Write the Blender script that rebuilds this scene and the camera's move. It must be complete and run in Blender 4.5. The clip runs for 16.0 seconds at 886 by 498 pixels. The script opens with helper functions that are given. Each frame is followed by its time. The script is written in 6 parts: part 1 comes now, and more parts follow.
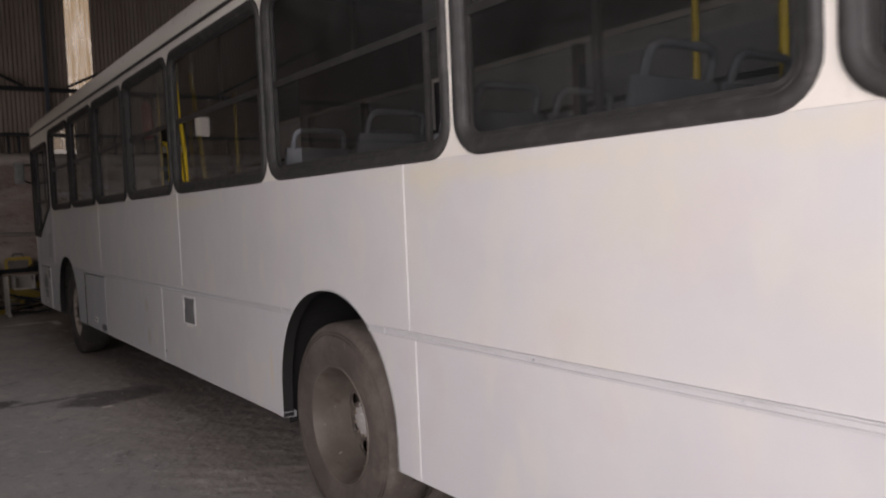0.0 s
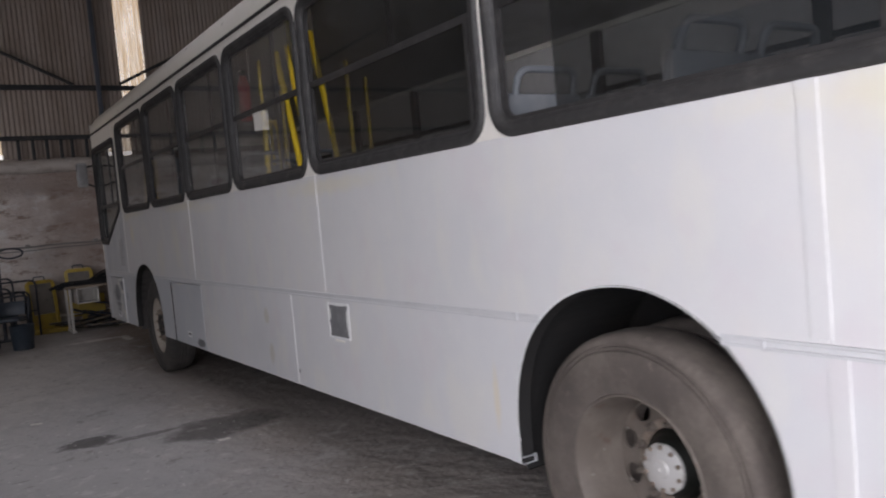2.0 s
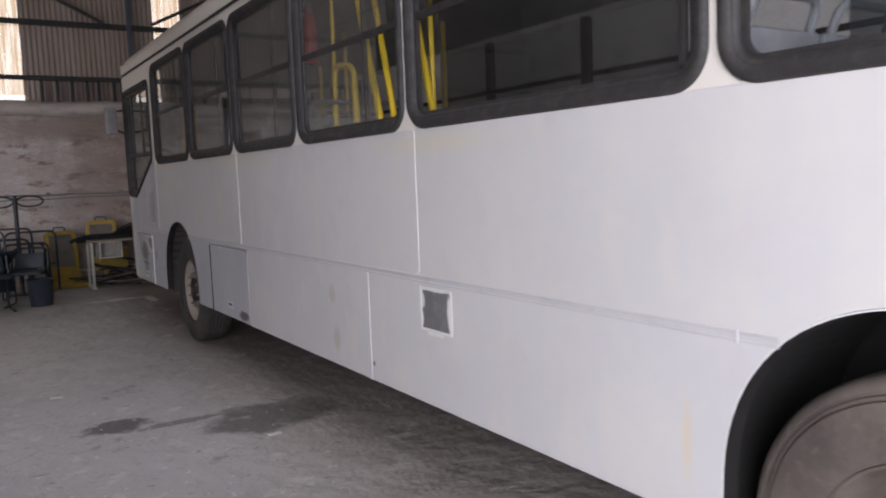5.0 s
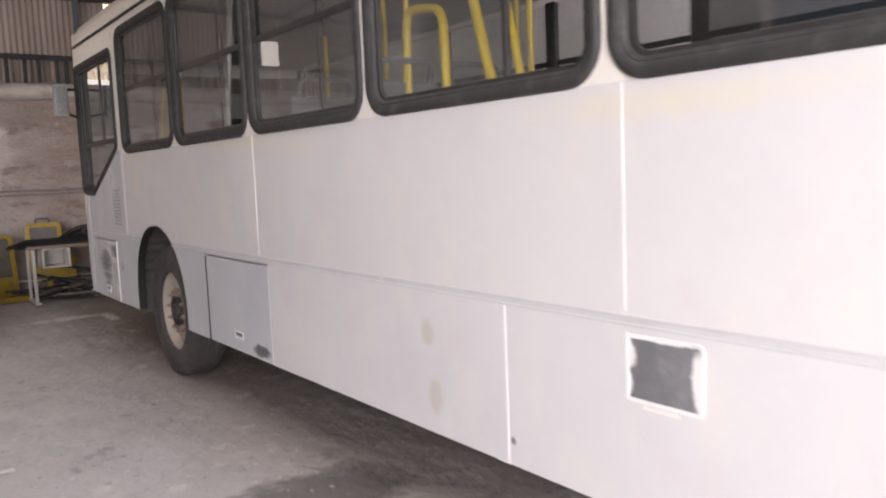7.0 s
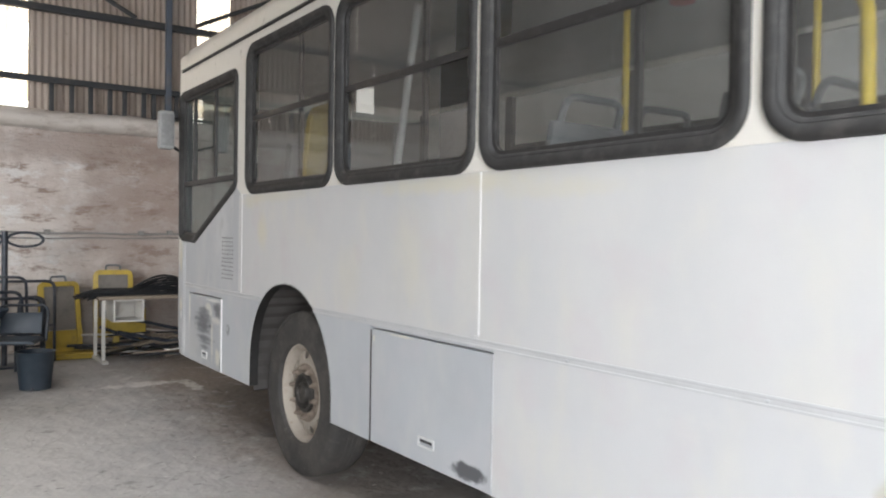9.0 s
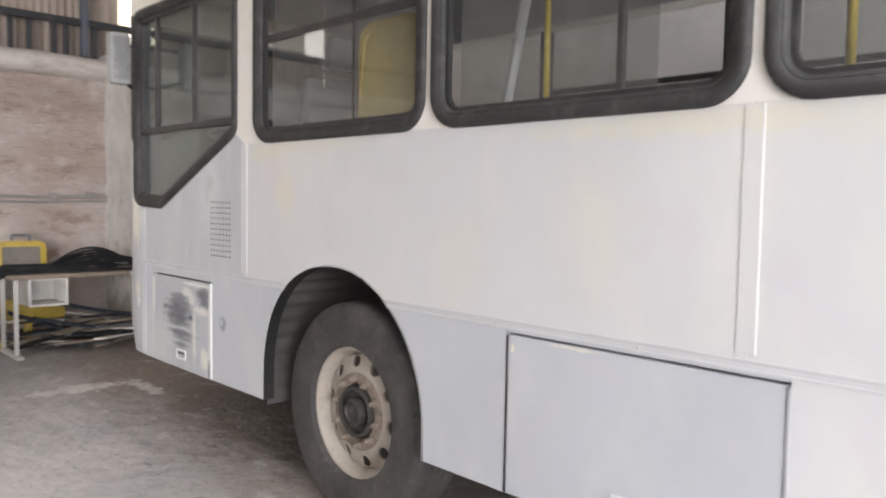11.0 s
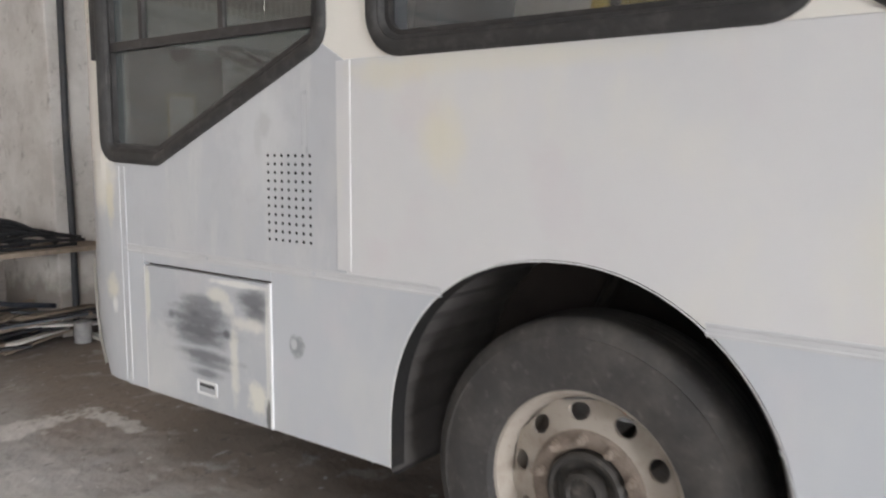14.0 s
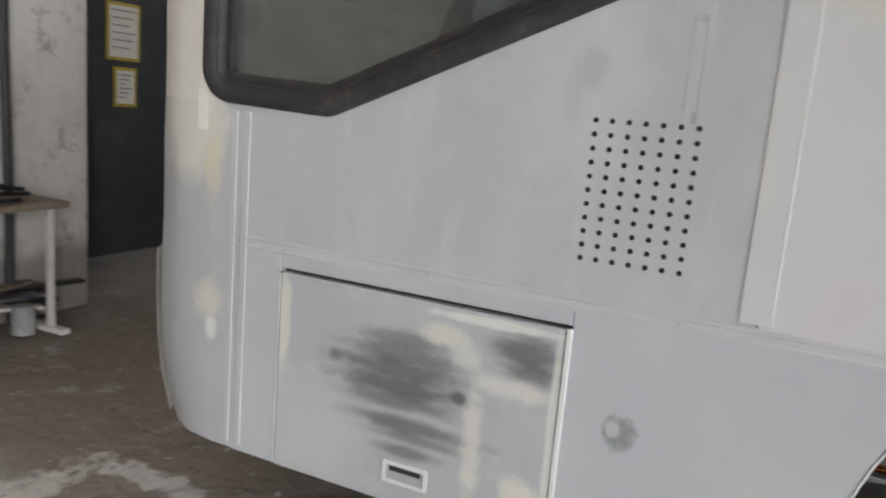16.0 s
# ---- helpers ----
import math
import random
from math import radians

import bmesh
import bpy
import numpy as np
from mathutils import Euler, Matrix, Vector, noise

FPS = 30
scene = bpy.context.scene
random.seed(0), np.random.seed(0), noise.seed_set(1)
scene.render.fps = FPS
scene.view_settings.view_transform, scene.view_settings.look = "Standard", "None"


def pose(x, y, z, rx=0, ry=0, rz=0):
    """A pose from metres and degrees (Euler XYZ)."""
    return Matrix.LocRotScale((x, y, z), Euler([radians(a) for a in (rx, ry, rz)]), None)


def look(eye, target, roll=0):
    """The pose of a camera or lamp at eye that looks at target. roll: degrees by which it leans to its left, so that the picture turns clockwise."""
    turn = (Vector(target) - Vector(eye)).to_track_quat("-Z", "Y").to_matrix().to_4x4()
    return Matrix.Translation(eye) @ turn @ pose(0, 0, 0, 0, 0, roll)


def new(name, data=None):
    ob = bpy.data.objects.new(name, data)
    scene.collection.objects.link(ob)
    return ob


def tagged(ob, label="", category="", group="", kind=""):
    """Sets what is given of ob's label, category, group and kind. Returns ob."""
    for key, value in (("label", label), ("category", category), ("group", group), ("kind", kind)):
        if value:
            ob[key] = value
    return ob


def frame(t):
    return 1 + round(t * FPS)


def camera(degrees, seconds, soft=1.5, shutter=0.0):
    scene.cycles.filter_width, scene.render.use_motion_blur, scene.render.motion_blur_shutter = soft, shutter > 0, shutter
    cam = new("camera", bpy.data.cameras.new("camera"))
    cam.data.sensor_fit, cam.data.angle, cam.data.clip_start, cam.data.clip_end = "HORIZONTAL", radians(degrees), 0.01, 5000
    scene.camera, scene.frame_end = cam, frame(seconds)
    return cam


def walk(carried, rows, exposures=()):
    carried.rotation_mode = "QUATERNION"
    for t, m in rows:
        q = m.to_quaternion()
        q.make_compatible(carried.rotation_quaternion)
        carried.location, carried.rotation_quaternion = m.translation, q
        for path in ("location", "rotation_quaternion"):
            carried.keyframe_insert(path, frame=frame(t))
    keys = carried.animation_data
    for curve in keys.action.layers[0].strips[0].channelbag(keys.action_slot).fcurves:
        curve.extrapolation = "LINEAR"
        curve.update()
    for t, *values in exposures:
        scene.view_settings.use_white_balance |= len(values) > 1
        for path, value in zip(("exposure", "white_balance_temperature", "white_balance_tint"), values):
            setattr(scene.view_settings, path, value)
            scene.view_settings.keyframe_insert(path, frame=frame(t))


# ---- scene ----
cam = camera(59.3, 16.0, 2.0, 0.5)
PATH = [
    (0, (-1.753, -5.871, 1.515), (-0.6, -4.24, 1.412), -2.4),
    (0.5, (-1.771, -5.432, 1.495), (-0.582, -3.83, 1.347), -1.3),
    (1, (-1.79, -5.035, 1.477), (-0.711, -3.355, 1.355), -2.0),
    (1.5, (-1.787, -4.627, 1.49), (-0.825, -2.879, 1.342), -2.3),
    (2, (-1.941, -4.27, 1.463), (-0.847, -2.6, 1.352), -5.2),
    (2.5, (-2.051, -4.088, 1.481), (-1.047, -2.363, 1.352), -4.5),
    (3, (-2.062, -4.03, 1.466), (-1.002, -2.339, 1.344), -1.7),
    (3.5, (-2.094, -3.977, 1.485), (-0.905, -2.376, 1.328), 0.2),
    (4, (-2.095, -3.859, 1.47), (-0.992, -2.203, 1.26), 1.1),
    (4.5, (-1.93, -3.535, 1.457), (-0.905, -1.824, 1.307), -0.4),
    (4.7, (-1.913, -3.425, 1.494), (-0.874, -1.726, 1.318), -1.6),
    (6.8, (-1.843, -1.732, 1.436), (-0.7, -0.103, 1.232), -2.4),
    (7, (-1.843, -1.554, 1.471), (-0.657, 0.043, 1.267), -2.3),
    (7.5, (-1.796, -1.057, 1.516), (-0.679, 0.598, 1.414), -3.1),
    (8, (-1.958, -0.656, 1.414), (-0.726, 0.917, 1.336), 2.1),
    (8.5, (-1.99, -0.256, 1.499), (-0.828, 1.369, 1.395), 0.7),
    (8.7, (-1.983, -0.092, 1.464), (-0.85, 1.556, 1.423), 0.7),
    (10.8, (-2.157, 1.577, 1.395), (-0.82, 3.062, 1.325), 3.0),
    (11, (-2.074, 1.78, 1.431), (-0.709, 3.236, 1.306), 1.0),
    (11.5, (-2.134, 2.138, 1.469), (-0.703, 3.516, 1.244), 1.0),
    (12, (-2.029, 2.53, 1.44), (-0.653, 3.965, 1.226), -1.8),
    (12.5, (-2.006, 2.834, 1.426), (-0.505, 4.143, 1.238), 0.8),
    (13, (-2.099, 3.166, 1.446), (-0.493, 4.341, 1.243), 0.7),
    (13.5, (-1.981, 3.462, 1.462), (-0.408, 4.66, 1.162), 0.1),
    (14, (-1.881, 3.736, 1.42), (-0.292, 4.923, 1.168), 0.4),
    (14.5, (-1.844, 4.201, 1.476), (-0.083, 5.095, 1.16), 0.2),
    (15, (-1.83, 4.588, 1.48), (-0.07, 5.465, 1.11), 2.6),
    (15.5, (-1.656, 5.032, 1.488), (-0.002, 6.078, 1.075), 0.2),
    (16, (-1.667, 5.482, 1.406), (0.111, 6.319, 1.038), 4.8),
]
EXPOSURES = [
    (0, -3.65, 6900, 22),
    (0.5, -3.5, 6400, 15),
    (1.0, -3.35, 6400, 16),
    (2.0, -2.85, 6300, 18),
    (3.5, -2.4, 6200, 19),
    (4.7, -2.4, 6300, 20),
    (6.8, -1.35, 6700, 21),
    (7.5, -1.25, 6850, 24),
    (8.0, -1.0, 6400, 12),
    (8.7, -0.85, 6300, 9),
    (10.8, -0.5, 6450, 14),
    (12.5, -0.45, 6400, 12),
    (13.5, -0.5, 6400, 12),
    (14.5, -0.68, 6350, 10),
    (16.0, -0.75, 6350, 9),
]
walk(cam, [(t, look(eye, target, roll)) for t, eye, target, roll in PATH], EXPOSURES)

# ---- world, sun and large lights ----
world = bpy.data.worlds.new("sky")
scene.world = world
world.use_nodes = True
wn = world.node_tree.nodes
sky = wn.new("ShaderNodeTexSky")
sky.sky_type, sky.sun_disc = "NISHITA", False
sky.sun_elevation, sky.sun_rotation = radians(62), radians(149)
world.node_tree.links.new(sky.outputs[0], wn["Background"].inputs[0])
wn["Background"].inputs[1].default_value = 0.12

sun = new("sun", bpy.data.lights.new("sun", "SUN"))
sun.data.energy, sun.data.angle, sun.data.color = 3.0, radians(0.5), (1, 0.95, 0.88)
sun.matrix_world = look((6, -10, 22), (0, 0, 0))


def opening_light(name, eye, target, width, height, watts, colour, spread=180):
    lamp = new(name, bpy.data.lights.new(name, "AREA"))
    lamp.data.shape, lamp.data.size, lamp.data.size_y = "RECTANGLE", width, height
    lamp.data.energy, lamp.data.color, lamp.data.spread = watts, colour, radians(spread)
    lamp.matrix_world = look(eye, target)
    return lamp


opening_light("gate_daylight", (-3.6, -8.7, 2.3), (1.6, -4.9, 1.3), 7.0, 4.0, 2250, (0.97, 0.98, 1.0), 92)
opening_light("side_daylight", (-8.9, 1.0, 2.3), (-4.5, 10.3, 1.2), 6.0, 3.4, 460, (1.0, 0.98, 0.96), 75)
opening_light("roof_daylight", (-3.6, 4.0, 6.46), (-3.6, 4.0, 0), 1.1, 13.0, 170, (1.0, 0.98, 0.96), 95)
opening_light("far_side_daylight", (3.5, 1.5, 6.46), (3.6, 1.5, 0), 0.7, 16.0, 420, (0.97, 0.98, 1.0), 85)

# ---- materials ----


class Mat:
    """A principled material with short ways to mix colours by masks."""

    def __init__(self, name, colour=(0.5, 0.5, 0.5), rough=0.6, metal=0.0):
        self.m = bpy.data.materials.new(name)
        self.m.use_nodes = True
        self.t = self.m.node_tree
        self.b = self.t.nodes["Principled BSDF"]
        self.b.inputs["Roughness"].default_value = rough
        self.b.inputs["Metallic"].default_value = metal
        self.col = self.rgb(colour)
        self.height = None
        geo = self.t.nodes.new("ShaderNodeNewGeometry")
        self.pos = geo.outputs["Position"]

    def node(self, kind, **values):
        n = self.t.nodes.new(kind)
        for key, value in values.items():
            n.inputs[key].default_value = value
        return n

    def link(self, a, b):
        self.t.links.new(a, b)

    def rgb(self, c):
        n = self.t.nodes.new("ShaderNodeRGB")
        n.outputs[0].default_value = (*c, 1)
        return n.outputs[0]

    def noise(self, scale, detail=5.0, rough=0.6, stretch=(1, 1, 1), shift=(0, 0, 0)):
        mp = self.node("ShaderNodeMapping", Scale=stretch, Location=shift)
        self.link(self.pos, mp.inputs[0])
        n = self.node("ShaderNodeTexNoise", Scale=scale, Detail=detail, Roughness=rough)
        self.link(mp.outputs[0], n.inputs["Vector"])
        return n.outputs["Fac"]

    def ramp(self, fac, low, high):
        n = self.node("ShaderNodeMapRange")
        n.interpolation_type = "SMOOTHSTEP"
        n.inputs[1].default_value, n.inputs[2].default_value = low, high
        self.link(fac, n.inputs[0])
        return n.outputs[0]

    def math(self, op, a, b):
        n = self.t.nodes.new("ShaderNodeMath")
        n.operation = op
        for i, v in enumerate((a, b)):
            if isinstance(v, (int, float)):
                n.inputs[i].default_value = v
            else:
                self.link(v, n.inputs[i])
        return n.outputs[0]

    def mix(self, fac, colour, amount=1.0, kind="MIX"):
        n = self.t.nodes.new("ShaderNodeMix")
        n.data_type, n.blend_type = "RGBA", kind
        fac = self.math("MULTIPLY", fac, amount) if not isinstance(fac, (int, float)) else fac * amount
        if isinstance(fac, (int, float)):
            n.inputs[0].default_value = fac
        else:
            self.link(fac, n.inputs[0])
        self.link(self.col, n.inputs[6])
        self.link(self.rgb(colour) if isinstance(colour, tuple) else colour, n.inputs[7])
        self.col = n.outputs[2]
        return self

    def spot(self, centre, radii, colour, amount=1.0, ragged=0.9, grain=9.0, soft=0.35, stretch=(1, 1, 1)):
        """A stain of its own shape round a place; a radius of None runs through."""
        mp = self.node("ShaderNodeMapping")
        mp.vector_type = "TEXTURE"
        mp.inputs["Location"].default_value = centre
        mp.inputs["Scale"].default_value = radii
        self.link(self.pos, mp.inputs[0])
        ln = self.t.nodes.new("ShaderNodeVectorMath")
        ln.operation = "LENGTH"
        self.link(mp.outputs[0], ln.inputs[0])
        n = self.noise(grain, 6.0, 0.65, stretch, centre)
        d = self.math("ADD", ln.outputs["Value"], self.math("MULTIPLY", self.math("SUBTRACT", n, 0.5), 2 * ragged))
        inside = self.math("SUBTRACT", 1.0, self.ramp(d, 1.0 - soft, 1.0 + soft))
        return self.mix(inside, colour, amount)

    def bump(self, fac, strength, distance):
        n = self.node("ShaderNodeBump", Strength=strength, Distance=distance)
        self.link(fac, n.inputs["Height"])
        if self.height is not None:
            self.link(self.height, n.inputs["Normal"])
        self.height = n.outputs[0]
        return self

    def roughness(self, fac, low, high):
        n = self.node("ShaderNodeMapRange")
        n.inputs[3].default_value, n.inputs[4].default_value = low, high
        self.link(fac, n.inputs[0])
        self.link(n.outputs[0], self.b.inputs["Roughness"])
        return self

    def vary(self, amount):
        """Brightness that differs from piece to piece."""
        info = self.t.nodes.new("ShaderNodeObjectInfo")
        hsv = self.t.nodes.new("ShaderNodeHueSaturation")
        v = self.math("ADD", self.math("MULTIPLY", info.outputs["Random"], 2 * amount), 1 - amount)
        self.link(v, hsv.inputs["Value"])
        self.link(self.col, hsv.inputs["Color"])
        self.col = hsv.outputs[0]
        return self

    def done(self):
        self.link(self.col, self.b.inputs["Base Color"])
        if self.height is not None:
            self.link(self.height, self.b.inputs["Normal"])
        return self.m


def primer_paint(name, base, tint, patchy=1.0):
    m = Mat(name, base, 0.5)
    m.mix(m.ramp(m.noise(1.3, 4), 0.35, 0.75), tint, 0.8)
    m.mix(m.ramp(m.noise(2.4, 3, 0.5, (1, 1.6, 0.8), (5, 2, 1)), 0.48, 0.70), (0.71, 0.685, 0.615), 0.42 * patchy)
    m.mix(m.ramp(m.noise(3.4, 3, 0.5, (1, 1.2, 1.2), (1, 7, 4)), 0.52, 0.72), (0.63, 0.58, 0.59), 0.42 * patchy)
    m.mix(m.ramp(m.noise(5.0, 6, 0.7), 0.5, 0.8), (0.74, 0.72, 0.66), 0.25 * patchy)
    m.mix(m.ramp(m.noise(3.0, 5, 0.7, (1, 3.0, 0.35)), 0.55, 0.85), (0.62, 0.62, 0.62), 0.3)
    m.mix(m.ramp(m.noise(160, 2), 0.6, 0.8), (0.5, 0.5, 0.5), 0.12)
    return m


# Sanded and primed sheet of the bus: warm white above the rail, cooler grey below it and towards the front.
m = primer_paint("primed_upper_sheet", (0.66, 0.65, 0.64), (0.60, 0.60, 0.60))
for y, z, ry, rz, a in ((2.95, 1.67, 0.55, 0.035, 0.5), (-0.15, 1.64, 0.5, 0.04, 0.45), (-3.7, 1.66, 0.7, 0.04, 0.4), (-4.4, 1.5, 0.25, 0.16, 0.28),
                        (5.15, 1.45, 0.07, 0.09, 0.5), (-1.6, 0.55, 0.03, 0.12, 0.4), (4.9, 1.68, 0.35, 0.03, 0.35), (5.35, 1.66, 0.14, 0.04, 0.45), (2.3, 1.62, 0.3, 0.03, 0.3), (-5.3, 1.66, 0.5, 0.05, 0.45), (2.9, 0.93, 0.5, 0.02, 0.3), (-3.3, 1.62, 0.12, 0.09, 0.4), (3.9, 1.2, 0.12, 0.14, 0.22), (-4.1, 1.1, 0.2, 0.2, 0.2),
                        (3.3, 1.35, 0.15, 0.22, 0.18), (-5.0, 1.3, 0.2, 0.1, 0.2)):
    m.spot((0, y, z), (9, ry, rz), (0.72, 0.66, 0.46), 0.85 * a, 0.9, 10, 0.8)
m.roughness(m.noise(7, 4), 0.38, 0.6).bump(m.noise(2.2, 2), 0.12, 0.02).bump(m.noise(220, 2), 0.05, 0.001)
PRIMER = m.done()

def lower_sheet(name, base, tint, patchy=1.0):
    m = primer_paint(name, base, tint, patchy)
    m.spot((0, 1.06, 0.795), (9, 0.045, 0.055), (0.53, 0.50, 0.42), 0.75, 0.6, 20)
    m.spot((0, 1.02, 0.53), (9, 0.045, 0.07), (0.52, 0.49, 0.42), 0.75, 0.6, 20)
    m.spot((0, 2.80, 0.425), (9, 0.12, 0.035), (0.09, 0.09, 0.095), 0.95, 0.8, 18, 0.25)
    m.spot((0, 0.54, 0.465), (9, 0.014, 0.014), (0.15, 0.14, 0.13), 0.9, 0.2, 30)
    m.spot((0, 5.80, 0.715), (9, 0.034, 0.04), (0.28, 0.29, 0.30), 0.95, 1.0, 24)
    m.spot((0, 5.812, 0.72), (9, 0.016, 0.02), (0.55, 0.56, 0.57), 0.9, 0.8, 30)
    m.spot((0, 3.622, 0.905), (9, 0.007, 0.016), (0.80, 0.76, 0.60), 0.9, 0.5, 30)
    m.spot((0, 3.35, 0.945), (9, 0.10, 0.006), (0.76, 0.72, 0.60), 0.7, 0.9, 20)
    m.spot((0, -1.62, 0.62), (9, 0.02, 0.12), (0.70, 0.60, 0.40), 0.5, 0.5, 14, 0.6)
    m.roughness(m.noise(7, 4), 0.36, 0.58).bump(m.noise(2.2, 2), 0.12, 0.02).bump(m.noise(220, 2), 0.05, 0.001)
    return m.done()


PRIMER_LOW = lower_sheet("primed_lower_sheet", (0.645, 0.64, 0.64), (0.585, 0.585, 0.59))
PRIMER_COOL = lower_sheet("cool_primed_lower_sheet", (0.535, 0.55, 0.57), (0.475, 0.49, 0.51), 0.5)

# Front service flap: rubbed through to dark primer, with bare filler along the edge.
m = primer_paint("rubbed_flap_sheet", (0.50, 0.515, 0.53), (0.44, 0.45, 0.47), 0.4)
m.mix(m.ramp(m.noise(9, 6, 0.75), 0.5, 0.72), (0.60, 0.60, 0.59), 0.5)
for y, z, ry, rz, a in ((6.35, 0.815, 0.12, 0.022, 0.6), (6.35, 0.775, 0.15, 0.024, 0.7), (6.36, 0.735, 0.175, 0.026, 0.8), (6.355, 0.692, 0.18, 0.026, 0.85), (6.37, 0.652, 0.16, 0.022, 0.7), (6.33, 0.592, 0.175, 0.020, 0.75), (6.30, 0.560, 0.13, 0.014, 0.6), (6.32, 0.520, 0.085, 0.018, 0.65), (6.03, 0.85, 0.075, 0.042, 0.8), (6.01, 0.80, 0.055, 0.03, 0.7), (6.55, 0.735, 0.02, 0.016, 0.6), (6.19, 0.70, 0.018, 0.016, 0.8)):
    m.spot((0, y, z), (9, ry, rz), (0.115, 0.115, 0.125), a, 0.65, 9, 0.6, (1, 1.2, 3.5))
m.spot((0, 6.145, 0.60), (9, 0.022, 0.16), (0.80, 0.775, 0.68), 0.65, 1.2, 13, 0.6)
m.spot((0, 6.05, 0.755), (9, 0.09, 0.025), (0.78, 0.755, 0.68), 0.7, 0.9, 14, 0.6)
m.spot((0, 6.18, 0.81), (9, 0.035, 0.03), (0.76, 0.74, 0.67), 0.6, 0.8, 16, 0.6)
m.spot((0, 6.24, 0.85), (9, 0.06, 0.03), (0.75, 0.73, 0.64), 0.7, 0.8, 16, 0.4)
m.spot((0, 6.12, 0.905), (9, 0.16, 0.012), (0.80, 0.79, 0.74), 0.8, 0.6, 16, 0.4)
m.spot((0, 5.95, 0.66), (9, 0.012, 0.28), (0.80, 0.79, 0.74), 0.7, 0.6, 16, 0.4)
m.spot((0, 6.72, 0.80), (9, 0.02, 0.14), (0.78, 0.76, 0.66), 0.7, 0.8, 16, 0.4)
m.spot((0, 6.01, 0.47), (9, 0.05, 0.06), (0.82, 0.79, 0.68), 0.75, 1.3, 14, 0.5)
m.spot((0, 5.95, 0.42), (9, 0.015, 0.06), (0.08, 0.08, 0.08), 0.8, 0.6, 22)
m.spot((0, 6.62, 0.50), (9, 0.16, 0.16), (0.66, 0.65, 0.62), 0.4, 0.9, 10, 0.5)
m.roughness(m.noise(7, 4), 0.3, 0.55).bump(m.noise(2.2, 2), 0.14, 0.02).bump(m.noise(220, 2), 0.05, 0.001)
FLAP = m.done()

m = primer_paint("sanded_cab_sheet", (0.525, 0.535, 0.55), (0.465, 0.475, 0.49), 0.4)
m.mix(m.ramp(m.noise(4.0, 6, 0.7, (1, 2.5, 0.5), (2, 2, 8)), 0.5, 0.7), (0.62, 0.62, 0.60), 0.5)
m.mix(m.ramp(m.noise(12, 6, 0.75, (1, 1.5, 0.8)), 0.52, 0.72), (0.42, 0.43, 0.44), 0.35)
m.spot((0, 5.95, 1.51), (9, 0.03, 0.045), (0.36, 0.365, 0.37), 0.8, 0.9, 22, 0.5)
m.spot((0, 5.985, 1.45), (9, 0.02, 0.06), (0.40, 0.405, 0.41), 0.7, 0.9, 22, 0.5)
m.spot((0, 5.98, 1.5), (9, 0.16, 0.26), (0.68, 0.68, 0.67), 0.4, 0.9, 9, 0.5)
m.spot((0, 7.08, 1.32), (9, 0.12, 0.16), (0.78, 0.75, 0.67), 0.9, 0.7, 9, 0.5)
m.spot((0, 6.99, 1.20), (9, 0.03, 0.10), (0.74, 0.68, 0.5), 0.6, 1.0, 14, 0.5)
m.spot((0, 7.0, 0.80), (9, 0.05, 0.05), (0.76, 0.72, 0.6), 0.7, 1.0, 14, 0.5)
m.spot((0, 6.98, 0.72), (9, 0.02, 0.03), (0.85, 0.84, 0.82), 0.8, 1.0, 20, 0.5)
m.roughness(m.noise(7, 4), 0.36, 0.58).bump(m.noise(2.2, 2), 0.12, 0.02).bump(m.noise(220, 2), 0.05, 0.001)
CAB_SHEET = m.done()

m = Mat("rubbed_bare_strip", (0.40, 0.41, 0.42), 0.5)
m.mix(m.ramp(m.noise(14, 6, 0.7, (1, 1, 0.4)), 0.4, 0.7), (0.52, 0.53, 0.54), 0.9).mix(m.ramp(m.noise(30, 5, 0.7), 0.6, 0.75), (0.22, 0.225, 0.23), 0.6)
RUBBED = m.done()

m = Mat("cream_gloss_paint", (0.80, 0.77, 0.70), 0.28)
m.mix(m.ramp(m.noise(6, 6, 0.7), 0.5, 0.85), (0.62, 0.58, 0.5), 0.4).roughness(m.noise(9), 0.2, 0.42).bump(m.noise(3, 3), 0.06, 0.02)
CREAM = m.done()

m = Mat("bare_white_edge", (0.80, 0.80, 0.79), 0.35)
m.mix(m.ramp(m.noise(14, 5), 0.5, 0.8), (0.5, 0.5, 0.48), 0.5).bump(m.noise(60), 0.1, 0.002)
EDGE = m.done()

m = Mat("aged_rail_sheet", (0.52, 0.53, 0.54), 0.42, 0.15)
m.mix(m.ramp(m.noise(9, 6, 0.7, (1, 0.5, 3)), 0.45, 0.75), (0.36, 0.365, 0.37), 0.6).bump(m.noise(40), 0.1, 0.002)
RAIL = m.done()
m = Mat("joint_edge_paint", (0.72, 0.715, 0.70), 0.45)
m.mix(m.ramp(m.noise(5, 6, 0.7), 0.45, 0.7), (0.56, 0.555, 0.55), 0.8).bump(m.noise(60), 0.1, 0.002)
JOINT = m.done()

m = Mat("pale_rail_sheet", (0.575, 0.575, 0.575), 0.6, 0.0)
m.mix(m.ramp(m.noise(9, 6, 0.7, (1, 0.5, 3)), 0.45, 0.75), (0.46, 0.46, 0.46), 0.6).bump(m.noise(40), 0.1, 0.002)
RAIL_PALE = m.done()

m = Mat("black_rubber_seal", (0.030, 0.029, 0.028), 0.6)
m.mix(m.ramp(m.noise(12, 6, 0.7), 0.45, 0.75), (0.085, 0.080, 0.074), 0.7).roughness(m.noise(20), 0.5, 0.8).bump(m.noise(90), 0.12, 0.002)
RUBBER = m.done()

